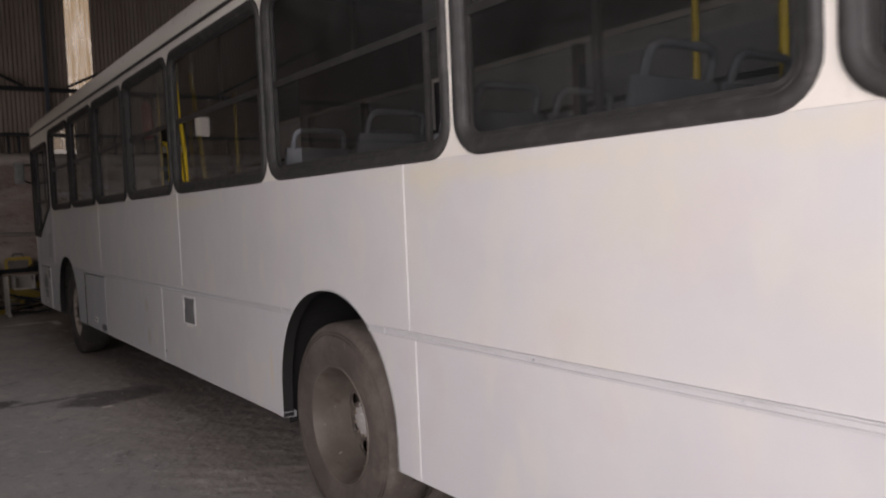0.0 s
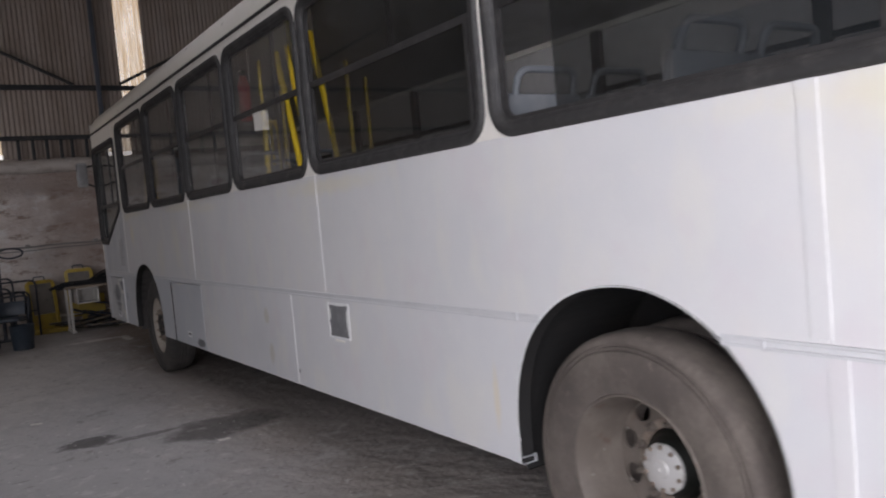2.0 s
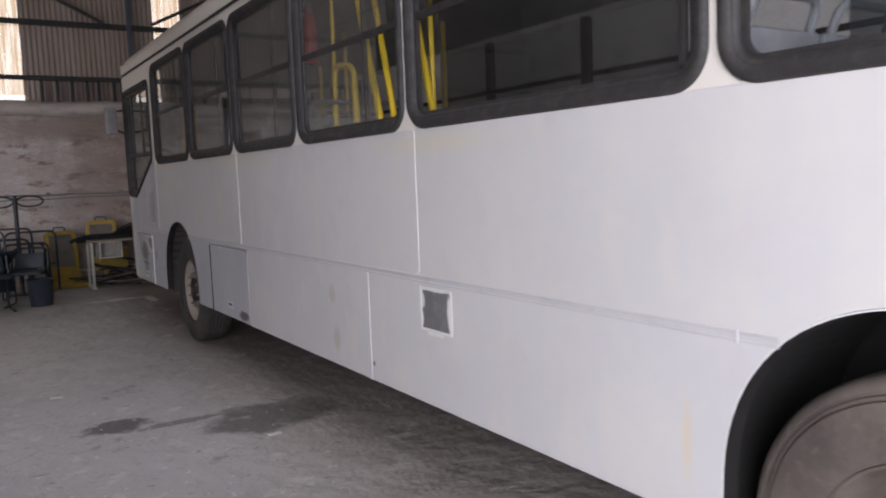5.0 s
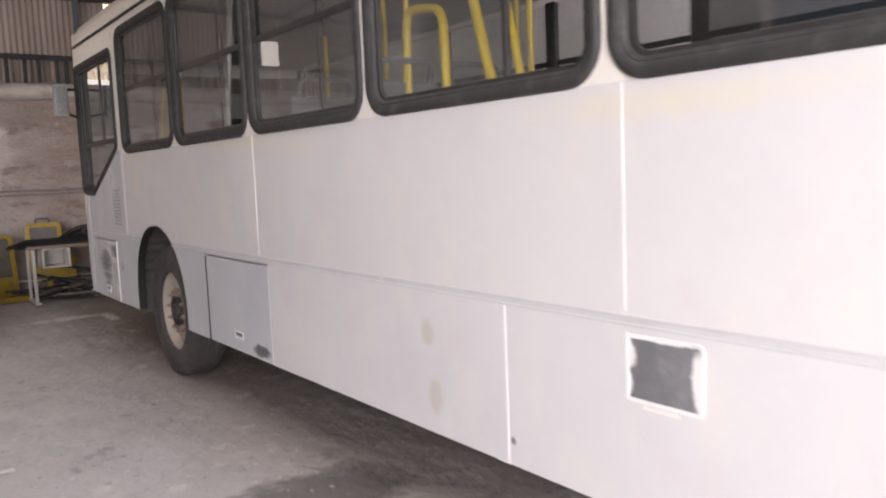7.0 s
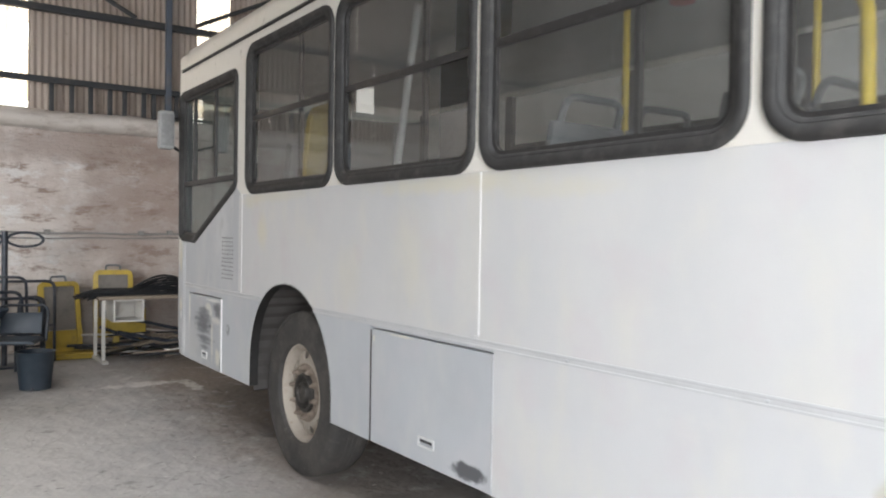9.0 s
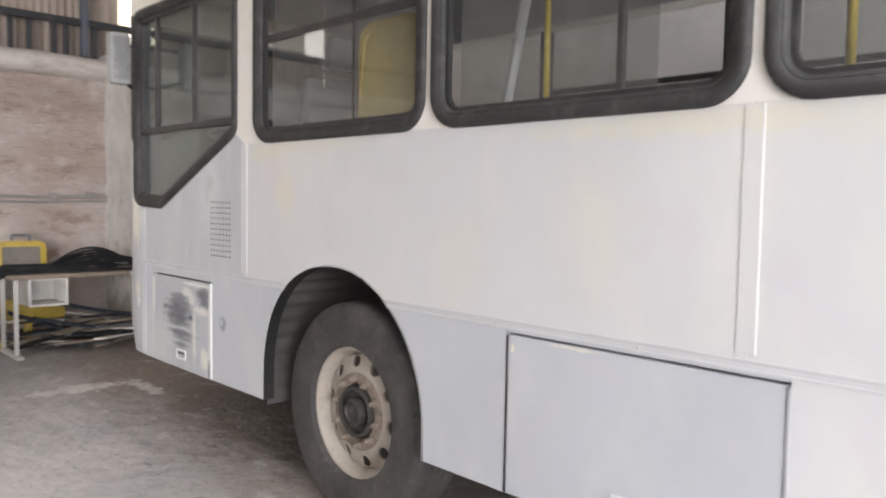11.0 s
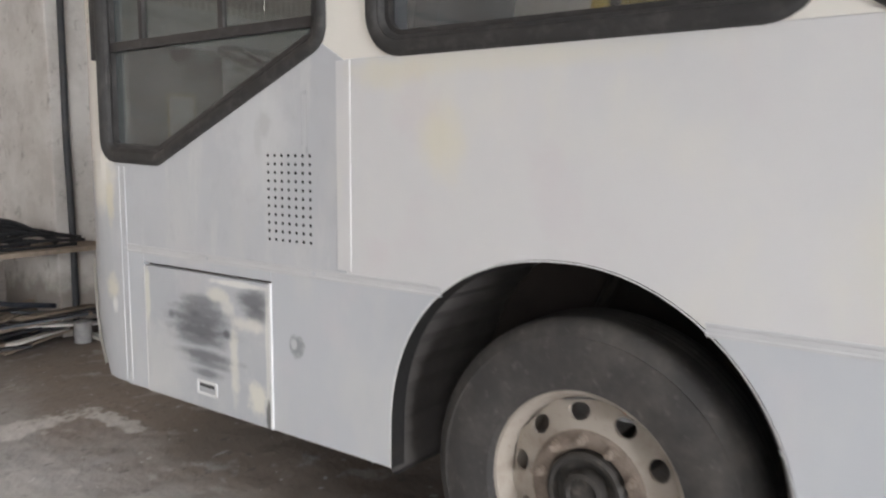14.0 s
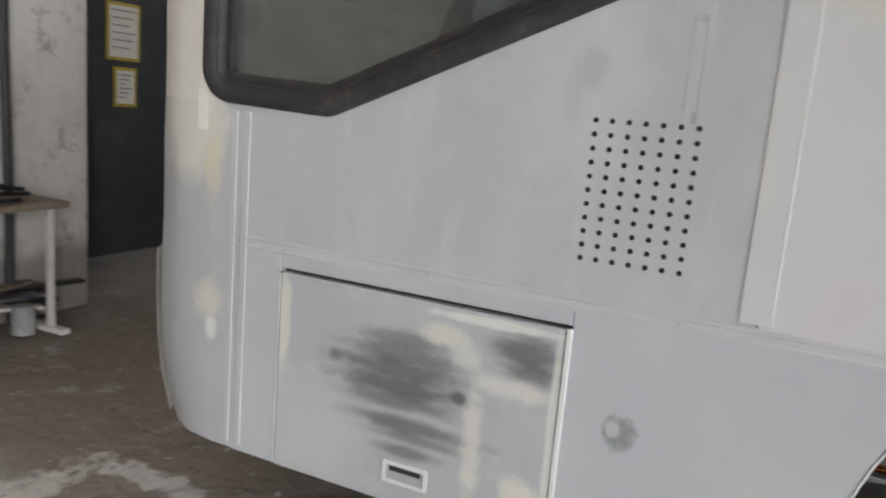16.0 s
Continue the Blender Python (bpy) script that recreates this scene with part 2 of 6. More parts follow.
m = Mat("dark_sash_metal", (0.045, 0.043, 0.042), 0.45, 0.3)
m.mix(m.ramp(m.noise(14, 5), 0.45, 0.8), (0.12, 0.115, 0.11), 0.5)
SASH = m.done()


def glass_material(name, tint, film_low, film_high, dust=0.33, rough=0.02):
    mat = bpy.data.materials.new(name)
    mat.use_nodes = True
    t = mat.node_tree
    t.nodes.remove(t.nodes["Principled BSDF"])
    out = t.nodes["Material Output"]
    clear, gloss = t.nodes.new("ShaderNodeBsdfTransparent"), t.nodes.new("ShaderNodeBsdfGlossy")
    clear.inputs[0].default_value = (*tint, 1)
    gloss.inputs["Roughness"].default_value = rough
    film, dirt = t.nodes.new("ShaderNodeBsdfDiffuse"), t.nodes.new("ShaderNodeTexNoise")
    film.inputs[0].default_value = (dust, dust * 0.98, dust * 0.94, 1)
    dirt.inputs["Scale"].default_value, dirt.inputs["Detail"].default_value = 3.0, 7.0
    coord = t.nodes.new("ShaderNodeNewGeometry")
    t.links.new(coord.outputs["Position"], dirt.inputs["Vector"])
    span = t.nodes.new("ShaderNodeMapRange")
    for i, v in ((1, 0.35), (2, 0.8), (3, film_low), (4, film_high)):
        span.inputs[i].default_value = v
    t.links.new(dirt.outputs["Fac"], span.inputs[0])
    dusty, fr, mixed = t.nodes.new("ShaderNodeMixShader"), t.nodes.new("ShaderNodeLayerWeight"), t.nodes.new("ShaderNodeMixShader")
    t.links.new(span.outputs[0], dusty.inputs[0])
    t.links.new(clear.outputs[0], dusty.inputs[1])
    t.links.new(film.outputs[0], dusty.inputs[2])
    fr.inputs[0].default_value = 0.5
    steep, sheen = t.nodes.new("ShaderNodeMath"), t.nodes.new("ShaderNodeMath")
    steep.operation, steep.inputs[1].default_value = "POWER", 4.5
    sheen.operation, sheen.inputs[1].default_value, sheen.inputs[2].default_value = "MULTIPLY_ADD", 0.93, 0.055
    t.links.new(fr.outputs["Facing"], steep.inputs[0])
    t.links.new(steep.outputs[0], sheen.inputs[0])
    t.links.new(sheen.outputs[0], mixed.inputs[0])
    t.links.new(dusty.outputs[0], mixed.inputs[1])
    t.links.new(gloss.outputs[0], mixed.inputs[2])
    t.links.new(mixed.outputs[0], out.inputs[0])
    return mat


GLASS = glass_material("grey_tinted_glass", (0.50, 0.51, 0.51), 0.01, 0.04)
GLASS_SCREEN = glass_material("dark_windscreen_glass", (0.36, 0.38, 0.38), 0.03, 0.08)
# Front side panes: a paler film stands in for grey reflected light.
GLASS_PALE = glass_material("pale_grey_glass", (0.74, 0.75, 0.74), 0.045, 0.12, 0.5)
GLASS_CLEAR = glass_material("cab_glass", (0.70, 0.75, 0.73), 0.05, 0.13, 0.42)

m = Mat("worn_tyre_rubber", (0.045, 0.042, 0.040), 0.75)
m.mix(m.ramp(m.noise(3.5, 6, 0.7), 0.35, 0.75), (0.12, 0.108, 0.095), 0.75).mix(m.ramp(m.noise(30, 4), 0.55, 0.8), (0.2, 0.185, 0.165), 0.35).bump(m.noise(120), 0.2, 0.003)
TYRE = m.done()
m = Mat("dusty_rear_tyre_rubber", (0.080, 0.066, 0.057), 0.85)
m.mix(m.ramp(m.noise(3.5, 6, 0.7), 0.35, 0.75), (0.18, 0.152, 0.128), 0.8).mix(m.ramp(m.noise(3, 6, 0.7, (6, 1, 1), (2, 2, 5)), 0.55, 0.75), (0.05, 0.043, 0.039), 0.6).mix(m.ramp(m.noise(25, 4), 0.55, 0.8), (0.24, 0.20, 0.17), 0.35).bump(m.noise(120), 0.2, 0.003)
TYRE_DUSTY = m.done()
m = Mat("tread_groove_rubber", (0.02, 0.019, 0.018), 0.85)
GROOVE = m.done()

m = Mat("beige_painted_rim", (0.40, 0.355, 0.30), 0.65)
m.mix(m.ramp(m.noise(9, 6, 0.7), 0.45, 0.75), (0.27, 0.215, 0.165), 0.7).mix(m.ramp(m.noise(40, 4), 0.6, 0.8), (0.16, 0.10, 0.065), 0.6).bump(m.noise(60), 0.15, 0.003)
RIM = m.done()
m = Mat("rusty_hub_flange", (0.235, 0.19, 0.152), 0.75)
m.mix(m.ramp(m.noise(22, 6, 0.7), 0.4, 0.7), (0.11, 0.078, 0.056), 0.8).mix(m.ramp(m.noise(12), 0.5, 0.8), (0.36, 0.31, 0.265), 0.5).bump(m.noise(80), 0.3, 0.003)
RUST_HUB = m.done()
m = Mat("grey_steel_rim", (0.125, 0.105, 0.088), 0.55, 0.15)
m.mix(m.ramp(m.noise(7, 6, 0.7), 0.4, 0.7), (0.19, 0.165, 0.14), 0.6).mix(m.ramp(m.noise(20, 5), 0.66, 0.72), (0.6, 0.58, 0.55), 0.6).mix(m.ramp(m.noise(11, 4, shift=(3, 1, 2)), 0.58, 0.72), (0.10, 0.06, 0.04), 0.6).bump(m.noise(60), 0.2, 0.003)
RIM_GREY = m.done()
m = Mat("greasy_black_hub", (0.05, 0.045, 0.04), 0.6, 0.2)
m.mix(m.ramp(m.noise(25, 5), 0.5, 0.75), (0.15, 0.13, 0.11), 0.7).bump(m.noise(70), 0.2, 0.003)
HUB = m.done()
m = Mat("oily_black_hub", (0.012, 0.013, 0.011), 0.3, 0.1)
m.mix(m.ramp(m.noise(14, 5), 0.5, 0.75), (0.035, 0.035, 0.030), 0.6).roughness(m.noise(18), 0.2, 0.5).bump(m.noise(40), 0.2, 0.004)
OILY_HUB = m.done()
m = Mat("bare_aluminium_cap", (0.60, 0.585, 0.56), 0.45, 0.3)
m.mix(m.ramp(m.noise(18, 5), 0.5, 0.75), (0.35, 0.33, 0.3), 0.5).bump(m.noise(50), 0.12, 0.002)
CAP = m.done()

m = Mat("underbody_black", (0.030, 0.025, 0.021), 0.75)
m.mix(m.ramp(m.noise(4, 6), 0.45, 0.75), (0.11, 0.078, 0.058), 0.7).bump(m.noise(30), 0.3, 0.01)
UNDER = m.done()
# Grimy front arch sheet, darkened further for the shade inside the arch.
m = Mat("shaded_muddy_sheet", (0.045, 0.034, 0.029), 0.85)
m.mix(m.ramp(m.noise(6, 6, 0.7), 0.4, 0.75), (0.020, 0.016, 0.014), 0.7).bump(m.noise(30), 0.3, 0.01)
SHADED_MUD = m.done()
# Near-black colour that carries the shade inside the rear arch.
m = Mat("shaded_arch_sheet", (0.010, 0.0095, 0.009), 0.7)
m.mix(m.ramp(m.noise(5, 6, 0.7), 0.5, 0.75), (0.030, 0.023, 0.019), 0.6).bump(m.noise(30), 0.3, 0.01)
SHADED_ARCH = m.done()
m = Mat("ribbed_liner_plastic", (0.075, 0.068, 0.064), 0.65)
m.mix(m.ramp(m.noise(5, 6), 0.4, 0.75), (0.14, 0.128, 0.118), 0.6)
LINER = m.done()

m = Mat("bus_inner_lining", (0.50, 0.505, 0.50), 0.55)
m.mix(m.ramp(m.noise(3, 5), 0.4, 0.75), (0.36, 0.355, 0.345), 0.6)
LINING = m.done()
m = Mat("bus_floor_rubber", (0.24, 0.235, 0.23), 0.7)
m.mix(m.ramp(m.noise(4, 5), 0.4, 0.75), (0.36, 0.34, 0.32), 0.6)
BUS_FLOOR = m.done()
m = Mat("grey_seat_plastic", (0.13, 0.14, 0.15), 0.45)
m.mix(m.ramp(m.noise(6, 5), 0.45, 0.75), (0.22, 0.22, 0.22), 0.5).bump(m.noise(150), 0.1, 0.001)
SEAT = m.done()
m = Mat("yellow_plastic", (0.50, 0.36, 0.06), 0.5)
m.mix(m.ramp(m.noise(7, 6, 0.7), 0.45, 0.75), (0.27, 0.20, 0.075), 0.7).bump(m.noise(120), 0.1, 0.001)
YELLOW = m.done()
m = Mat("dull_yellow_plastic", (0.52, 0.41, 0.11), 0.6)
m.mix(m.ramp(m.noise(4, 6, 0.7), 0.4, 0.75), (0.25, 0.20, 0.08), 0.6)
YELLOW_DULL = m.done()
m = Mat("yellow_pole_paint", (0.78, 0.56, 0.03), 0.35)
m.mix(m.ramp(m.noise(12, 5), 0.5, 0.8), (0.5, 0.36, 0.05), 0.5)
POLE = m.done()
m = Mat("red_enamel", (0.55, 0.02, 0.02), 0.4)
m.mix(m.ramp(m.noise(12, 5), 0.5, 0.8), (0.3, 0.02, 0.02), 0.5)
RED = m.done()
m = Mat("blue_grey_seat_plastic", (0.032, 0.046, 0.064), 0.5)
m.mix(m.ramp(m.noise(5, 6), 0.4, 0.75), (0.075, 0.09, 0.11), 0.6).bump(m.noise(120), 0.1, 0.001)
BLUE = m.done()
m = Mat("dark_tube_enamel", (0.035, 0.042, 0.055), 0.45, 0.2)
m.mix(m.ramp(m.noise(16, 5), 0.45, 0.75), (0.12, 0.12, 0.125), 0.6)
TUBE = m.done()
m = Mat("grey_seat_cushion", (0.22, 0.20, 0.18), 0.85)
m.mix(m.ramp(m.noise(9, 6), 0.4, 0.75), (0.13, 0.12, 0.11), 0.7).bump(m.noise(90), 0.3, 0.003)
CUSHION = m.done()
m = Mat("chipped_white_laminate", (0.68, 0.66, 0.62), 0.5)
m.mix(m.ramp(m.noise(7, 6, 0.7), 0.5, 0.75), (0.42, 0.38, 0.33), 0.6)
LAMINATE = m.done()
m = Mat("weathered_board", (0.27, 0.22, 0.17), 0.8)
m.mix(m.ramp(m.noise(4, 6, 0.7, (6, 1, 1)), 0.4, 0.75), (0.14, 0.11, 0.085), 0.7).bump(m.noise(30, 5, 0.6, (5, 1, 1)), 0.3, 0.004)
BOARD = m.done()
m = Mat("black_hose_rubber", (0.014, 0.015, 0.017), 0.5)
m.mix(m.ramp(m.noise(10, 5), 0.45, 0.8), (0.05, 0.052, 0.055), 0.6)
HOSE = m.done()
m = Mat("blue_drum_plastic", (0.012, 0.075, 0.16), 0.45)
m.mix(m.ramp(m.noise(6, 6, 0.7), 0.45, 0.75), (0.05, 0.12, 0.19), 0.6).mix(m.ramp(m.noise(16, 6, 0.7), 0.58, 0.75), (0.18, 0.18, 0.17), 0.5).bump(m.noise(40), 0.1, 0.003)
DRUM = m.done()
m = Mat("mirror_shell_plastic", (0.36, 0.36, 0.355), 0.6)
m.mix(m.ramp(m.noise(14, 6, 0.75), 0.45, 0.7), (0.22, 0.22, 0.22), 0.7)
SHELL = m.done()

# Concrete floor under grey dust, with oil and damp stains, brown dirt and painted shade along the bus and spilled
# plaster.
m = Mat("dusty_concrete", (0.43, 0.42, 0.41), 0.85)
m.mix(m.ramp(m.noise(0.55, 5), 0.35, 0.7), (0.34, 0.332, 0.325), 0.75)
m.mix(m.ramp(m.noise(2.6, 7, 0.7), 0.5, 0.75), (0.50, 0.485, 0.465), 0.6)
m.mix(m.ramp(m.noise(9, 7, 0.75), 0.55, 0.75), (0.19, 0.175, 0.16), 0.45)
m.mix(m.ramp(m.noise(55, 4), 0.6, 0.75), (0.42, 0.40, 0.38), 0.3)
# Brown dirt, with the shade under the bus put into the colour.
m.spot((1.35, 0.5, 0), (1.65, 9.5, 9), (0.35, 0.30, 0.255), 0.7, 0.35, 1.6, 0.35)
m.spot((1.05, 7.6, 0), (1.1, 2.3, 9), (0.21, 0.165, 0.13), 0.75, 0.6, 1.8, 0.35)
# Shade beneath the bus edge, painted into the floor.
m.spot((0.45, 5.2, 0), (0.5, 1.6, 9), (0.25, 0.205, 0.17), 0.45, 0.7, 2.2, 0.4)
m.spot((-0.16, 1.78, 0), (0.46, 0.30, 9), (0.10, 0.094, 0.088), 0.8, 0.8, 4.2, 0.3)
m.spot((-0.72, 2.04, 0), (0.26, 0.05, 9), (0.12, 0.113, 0.106), 0.7, 0.9, 6.0, 0.3)
m.spot((-1.10, 2.22, 0), (0.23, 0.15, 9), (0.085, 0.08, 0.076), 0.85, 1.0, 6.0, 0.25)
m.spot((-1.9, -0.9, 0), (0.10, 0.5, 9), (0.15, 0.14, 0.13), 0.5, 0.8, 5.0, 0.4)
m.spot((-0.15, 7.72, 0), (0.30, 0.10, 9), (0.72, 0.70, 0.67), 0.8, 1.8, 8.0, 0.4)
m.spot((0.25, 7.5, 0), (0.06, 0.26, 9), (0.68, 0.66, 0.63), 0.75, 2.0, 11.0, 0.4)
m.spot((-2.4, 6.0, 0), (1.9, 2.6, 9), (0.58, 0.555, 0.525), 0.75, 0.8, 3.0, 0.4)
m.spot((-1.0, 7.1, 0), (0.3, 0.2, 9), (0.40, 0.385, 0.36), 0.5, 0.8, 6.0, 0.4)
m.spot((3.0, 5.0, 0), (0.75, 9, 9), (0.42, 0.41, 0.39), 0.8, 0.5, 3.0, 0.3)
crack = m.node("ShaderNodeTexVoronoi", Scale=0.55)
crack.feature = "DISTANCE_TO_EDGE"
wob = m.t.nodes.new("ShaderNodeVectorMath")
wob.operation = "ADD"
wn2 = m.node("ShaderNodeTexNoise", Scale=1.5, Detail=5.0)
m.link(m.pos, wn2.inputs["Vector"])
m.link(m.pos, wob.inputs[0])
m.link(wn2.outputs["Color"], wob.inputs[1])
m.link(wob.outputs[0], crack.inputs["Vector"])
line = m.math("SUBTRACT", 1.0, m.ramp(crack.outputs["Distance"], 0.0, 0.012))
m.mix(line, (0.16, 0.15, 0.14), 0.18)
m.mix(m.ramp(m.noise(4.5, 4, 0.6, shift=(7, 3, 0)), 0.56, 0.70), (0.60, 0.585, 0.56), 0.45)
m.mix(m.ramp(m.noise(3.2, 6, 0.7, shift=(1, 9, 0)), 0.60, 0.68), (0.17, 0.155, 0.14), 0.5)
m.mix(m.ramp(m.noise(11, 3, 0.5, (1, 1.6, 1), (3, 5, 0)), 0.66, 0.70), (0.15, 0.138, 0.128), 0.55)
m.mix(m.ramp(m.noise(16, 3, 0.5, shift=(8, 1, 0)), 0.67, 0.71), (0.66, 0.645, 0.62), 0.5)
m.bump(m.noise(1.8, 4), 0.4, 0.05).bump(m.noise(7, 4, 0.55), 0.7, 0.04).bump(m.noise(22, 3, 0.5), 0.3, 0.010)
CONCRETE = m.done()

# Old brick wall under flaking whitewash.
m = Mat("flaking_whitewash", (0.75, 0.69, 0.645), 0.9)
br = m.node("ShaderNodeTexBrick", Scale=1.0)
br.inputs["Color1"].default_value, br.inputs["Color2"].default_value, br.inputs["Mortar"].default_value = (1, 1, 1, 1), (0.8, 0.8, 0.8, 1), (0, 0, 0, 1)
br.inputs["Brick Width"].default_value, br.inputs["Row Height"].default_value, br.inputs["Mortar Size"].default_value, br.inputs["Mortar Smooth"].default_value = 0.23, 0.075, 0.012, 0.6
turn = m.node("ShaderNodeMapping")
turn.inputs["Rotation"].default_value = (radians(90), 0, 0)
m.link(m.pos, turn.inputs[0])
m.link(turn.outputs[0], br.inputs["Vector"])
m.mix(m.ramp(m.noise(0.9, 6, 0.65), 0.46, 0.70), (0.49, 0.39, 0.335), 0.78)
m.mix(m.ramp(m.noise(2.2, 7, 0.72, (0.7, 1, 2.2)), 0.53, 0.63), (0.30, 0.205, 0.16), 0.85)
m.mix(m.ramp(m.noise(5.5, 7, 0.75, (0.6, 1, 2.4)), 0.56, 0.72), (0.20, 0.165, 0.145), 0.55)
m.mix(m.ramp(m.noise(3.3, 6, 0.7, (0.8, 1, 1.6), (4, 0, 2)), 0.50, 0.62), (0.83, 0.81, 0.79), 0.9)
m.spot((0.2, 10.2, 0.2), (9, 9, 0.55), (0.24, 0.205, 0.175), 0.55, 0.7, 2.0, 0.4)
m.spot((0.45, 10.3, 1.5), (0.75, 9, 1.1), (0.36, 0.275, 0.23), 0.6, 0.9, 3.0, 0.5)
m.spot((-0.2, 10.3, 2.45), (1.6, 9, 0.22), (0.33, 0.255, 0.215), 0.65, 0.9, 4.0, 0.5)
m.bump(br.outputs["Color"], 0.4, 0.02).bump(m.noise(4, 6, 0.7, (0.7, 1, 1.8)), 1.0, 0.09).bump(m.noise(16, 6, 0.7), 0.7, 0.03)
WHITEWASH = m.done()

m = Mat("rough_ledge_mortar", (0.56, 0.52, 0.48), 0.9)
m.mix(m.ramp(m.noise(3, 7, 0.7, (1, 1, 3)), 0.45, 0.7), (0.30, 0.25, 0.215), 0.7).mix(m.ramp(m.noise(9, 6, 0.7), 0.55, 0.75), (0.72, 0.69, 0.66), 0.6).bump(m.noise(12, 6, 0.7), 0.6, 0.03)
LEDGE = m.done()
m = Mat("stained_concrete_pillar", (0.60, 0.58, 0.55), 0.9)
m.mix(m.ramp(m.noise(1.6, 6, 0.7), 0.4, 0.7), (0.40, 0.375, 0.345), 0.75).mix(m.ramp(m.noise(6, 7, 0.75), 0.55, 0.68), (0.22, 0.195, 0.175), 0.7)
m.spot((1.3, 9.42, 0.1), (9, 9, 0.3), (0.16, 0.135, 0.11), 0.7, 0.9, 4.0, 0.4)
m.bump(m.noise(8, 6, 0.7), 0.5, 0.03)
PILLAR = m.done()
m = Mat("rough_white_plaster", (0.66, 0.66, 0.655), 0.9)
m.mix(m.ramp(m.noise(2.0, 6, 0.7), 0.45, 0.75), (0.50, 0.50, 0.50), 0.6).bump(m.noise(9, 6, 0.7), 0.7, 0.05)
PLASTER = m.done()

m = Mat("rust_brown_sheeting", (0.36, 0.305, 0.265), 0.75)
m.mix(m.ramp(m.noise(1.2, 6, 0.65, (3.0, 1, 0.4)), 0.4, 0.7), (0.27, 0.215, 0.175), 0.75)
m.mix(m.ramp(m.noise(4.0, 6, 0.7, (3, 1, 0.25)), 0.52, 0.75), (0.46, 0.39, 0.335), 0.6)
m.mix(m.ramp(m.noise(14, 5), 0.62, 0.75), (0.12, 0.085, 0.065), 0.5)
SHEETING = m.done()
m = Mat("dark_painted_steel", (0.035, 0.038, 0.042), 0.6, 0.2)
m.mix(m.ramp(m.noise(6, 6), 0.45, 0.75), (0.085, 0.075, 0.068), 0.6)
STEEL = m.done()
m = Mat("blue_grey_post_paint", (0.075, 0.09, 0.115), 0.65)
m.mix(m.ramp(m.noise(6, 6), 0.45, 0.75), (0.11, 0.10, 0.095), 0.7)
POST = m.done()
m = Mat("grey_conduit", (0.30, 0.29, 0.275), 0.6, 0.1)
m.mix(m.ramp(m.noise(5, 6), 0.45, 0.75), (0.17, 0.155, 0.14), 0.6)
CONDUIT = m.done()
m = Mat("dark_door_paint", (0.045, 0.048, 0.055), 0.55)
m.mix(m.ramp(m.noise(4, 6), 0.45, 0.75), (0.09, 0.085, 0.08), 0.6)
DARK_DOOR = m.done()
m = Mat("aged_paper", (0.70, 0.68, 0.62), 0.8)
m.mix(m.ramp(m.noise(14, 5), 0.5, 0.75), (0.5, 0.47, 0.4), 0.4)
PAPER = m.done()
m = Mat("faded_ink", (0.22, 0.22, 0.24), 0.8)
INK = m.done()
m = Mat("orange_line_paint", (0.75, 0.20, 0.04), 0.6)
m.mix(m.ramp(m.noise(14, 5), 0.5, 0.75), (0.45, 0.16, 0.06), 0.5)
ORANGE = m.done()

# Translucent sheets let the sky through, with streaks of dirt.
SKYLIGHT = bpy.data.materials.new("translucent_sheeting")
SKYLIGHT.use_nodes = True
t = SKYLIGHT.node_tree
t.nodes.remove(t.nodes["Principled BSDF"])
tr, dif, ms = t.nodes.new("ShaderNodeBsdfTransparent"), t.nodes.new("ShaderNodeBsdfTranslucent"), t.nodes.new("ShaderNodeMixShader")
dif.inputs[0].default_value, tr.inputs[0].default_value = (0.62, 0.47, 0.29, 1), (1.0, 0.97, 0.92, 1)
no, ra, ge, ma = t.nodes.new("ShaderNodeTexNoise"), t.nodes.new("ShaderNodeMapRange"), t.nodes.new("ShaderNodeNewGeometry"), t.nodes.new("ShaderNodeMapping")
ma.inputs["Scale"].default_value = (9, 1, 0.6)
no.inputs["Scale"].default_value, no.inputs["Detail"].default_value = 2.2, 6
for i, v in ((1, 0.32), (2, 0.62), (3, 0.22), (4, 0.92)):
    ra.inputs[i].default_value = v
t.links.new(ge.outputs["Position"], ma.inputs[0])
t.links.new(ma.outputs[0], no.inputs["Vector"])
t.links.new(no.outputs["Fac"], ra.inputs[0])
t.links.new(ra.outputs[0], ms.inputs[0])
t.links.new(tr.outputs[0], ms.inputs[1])
t.links.new(dif.outputs[0], ms.inputs[2])
t.links.new(ms.outputs[0], t.nodes["Material Output"].inputs[0])

ROOF_LIGHT = bpy.data.materials.new("milky_roof_sheeting")
ROOF_LIGHT.use_nodes = True
t = ROOF_LIGHT.node_tree
t.nodes.remove(t.nodes["Principled BSDF"])
milk = t.nodes.new("ShaderNodeBsdfTranslucent")
milk.inputs[0].default_value = (0.25, 0.24, 0.22, 1)
t.links.new(milk.outputs[0], t.nodes["Material Output"].inputs[0])

# ---- building helpers ----
PLACED = {}
MIRRORED = []


def thing(name, x, y, z, label, category, group="", turn=0.0):
    ob = new(name)
    ob.empty_display_size = 0.1
    ob.matrix_basis = pose(x, y, z, 0, 0, turn)
    PLACED[ob.name] = ob.matrix_basis.copy()
    return tagged(ob, label, category, group)


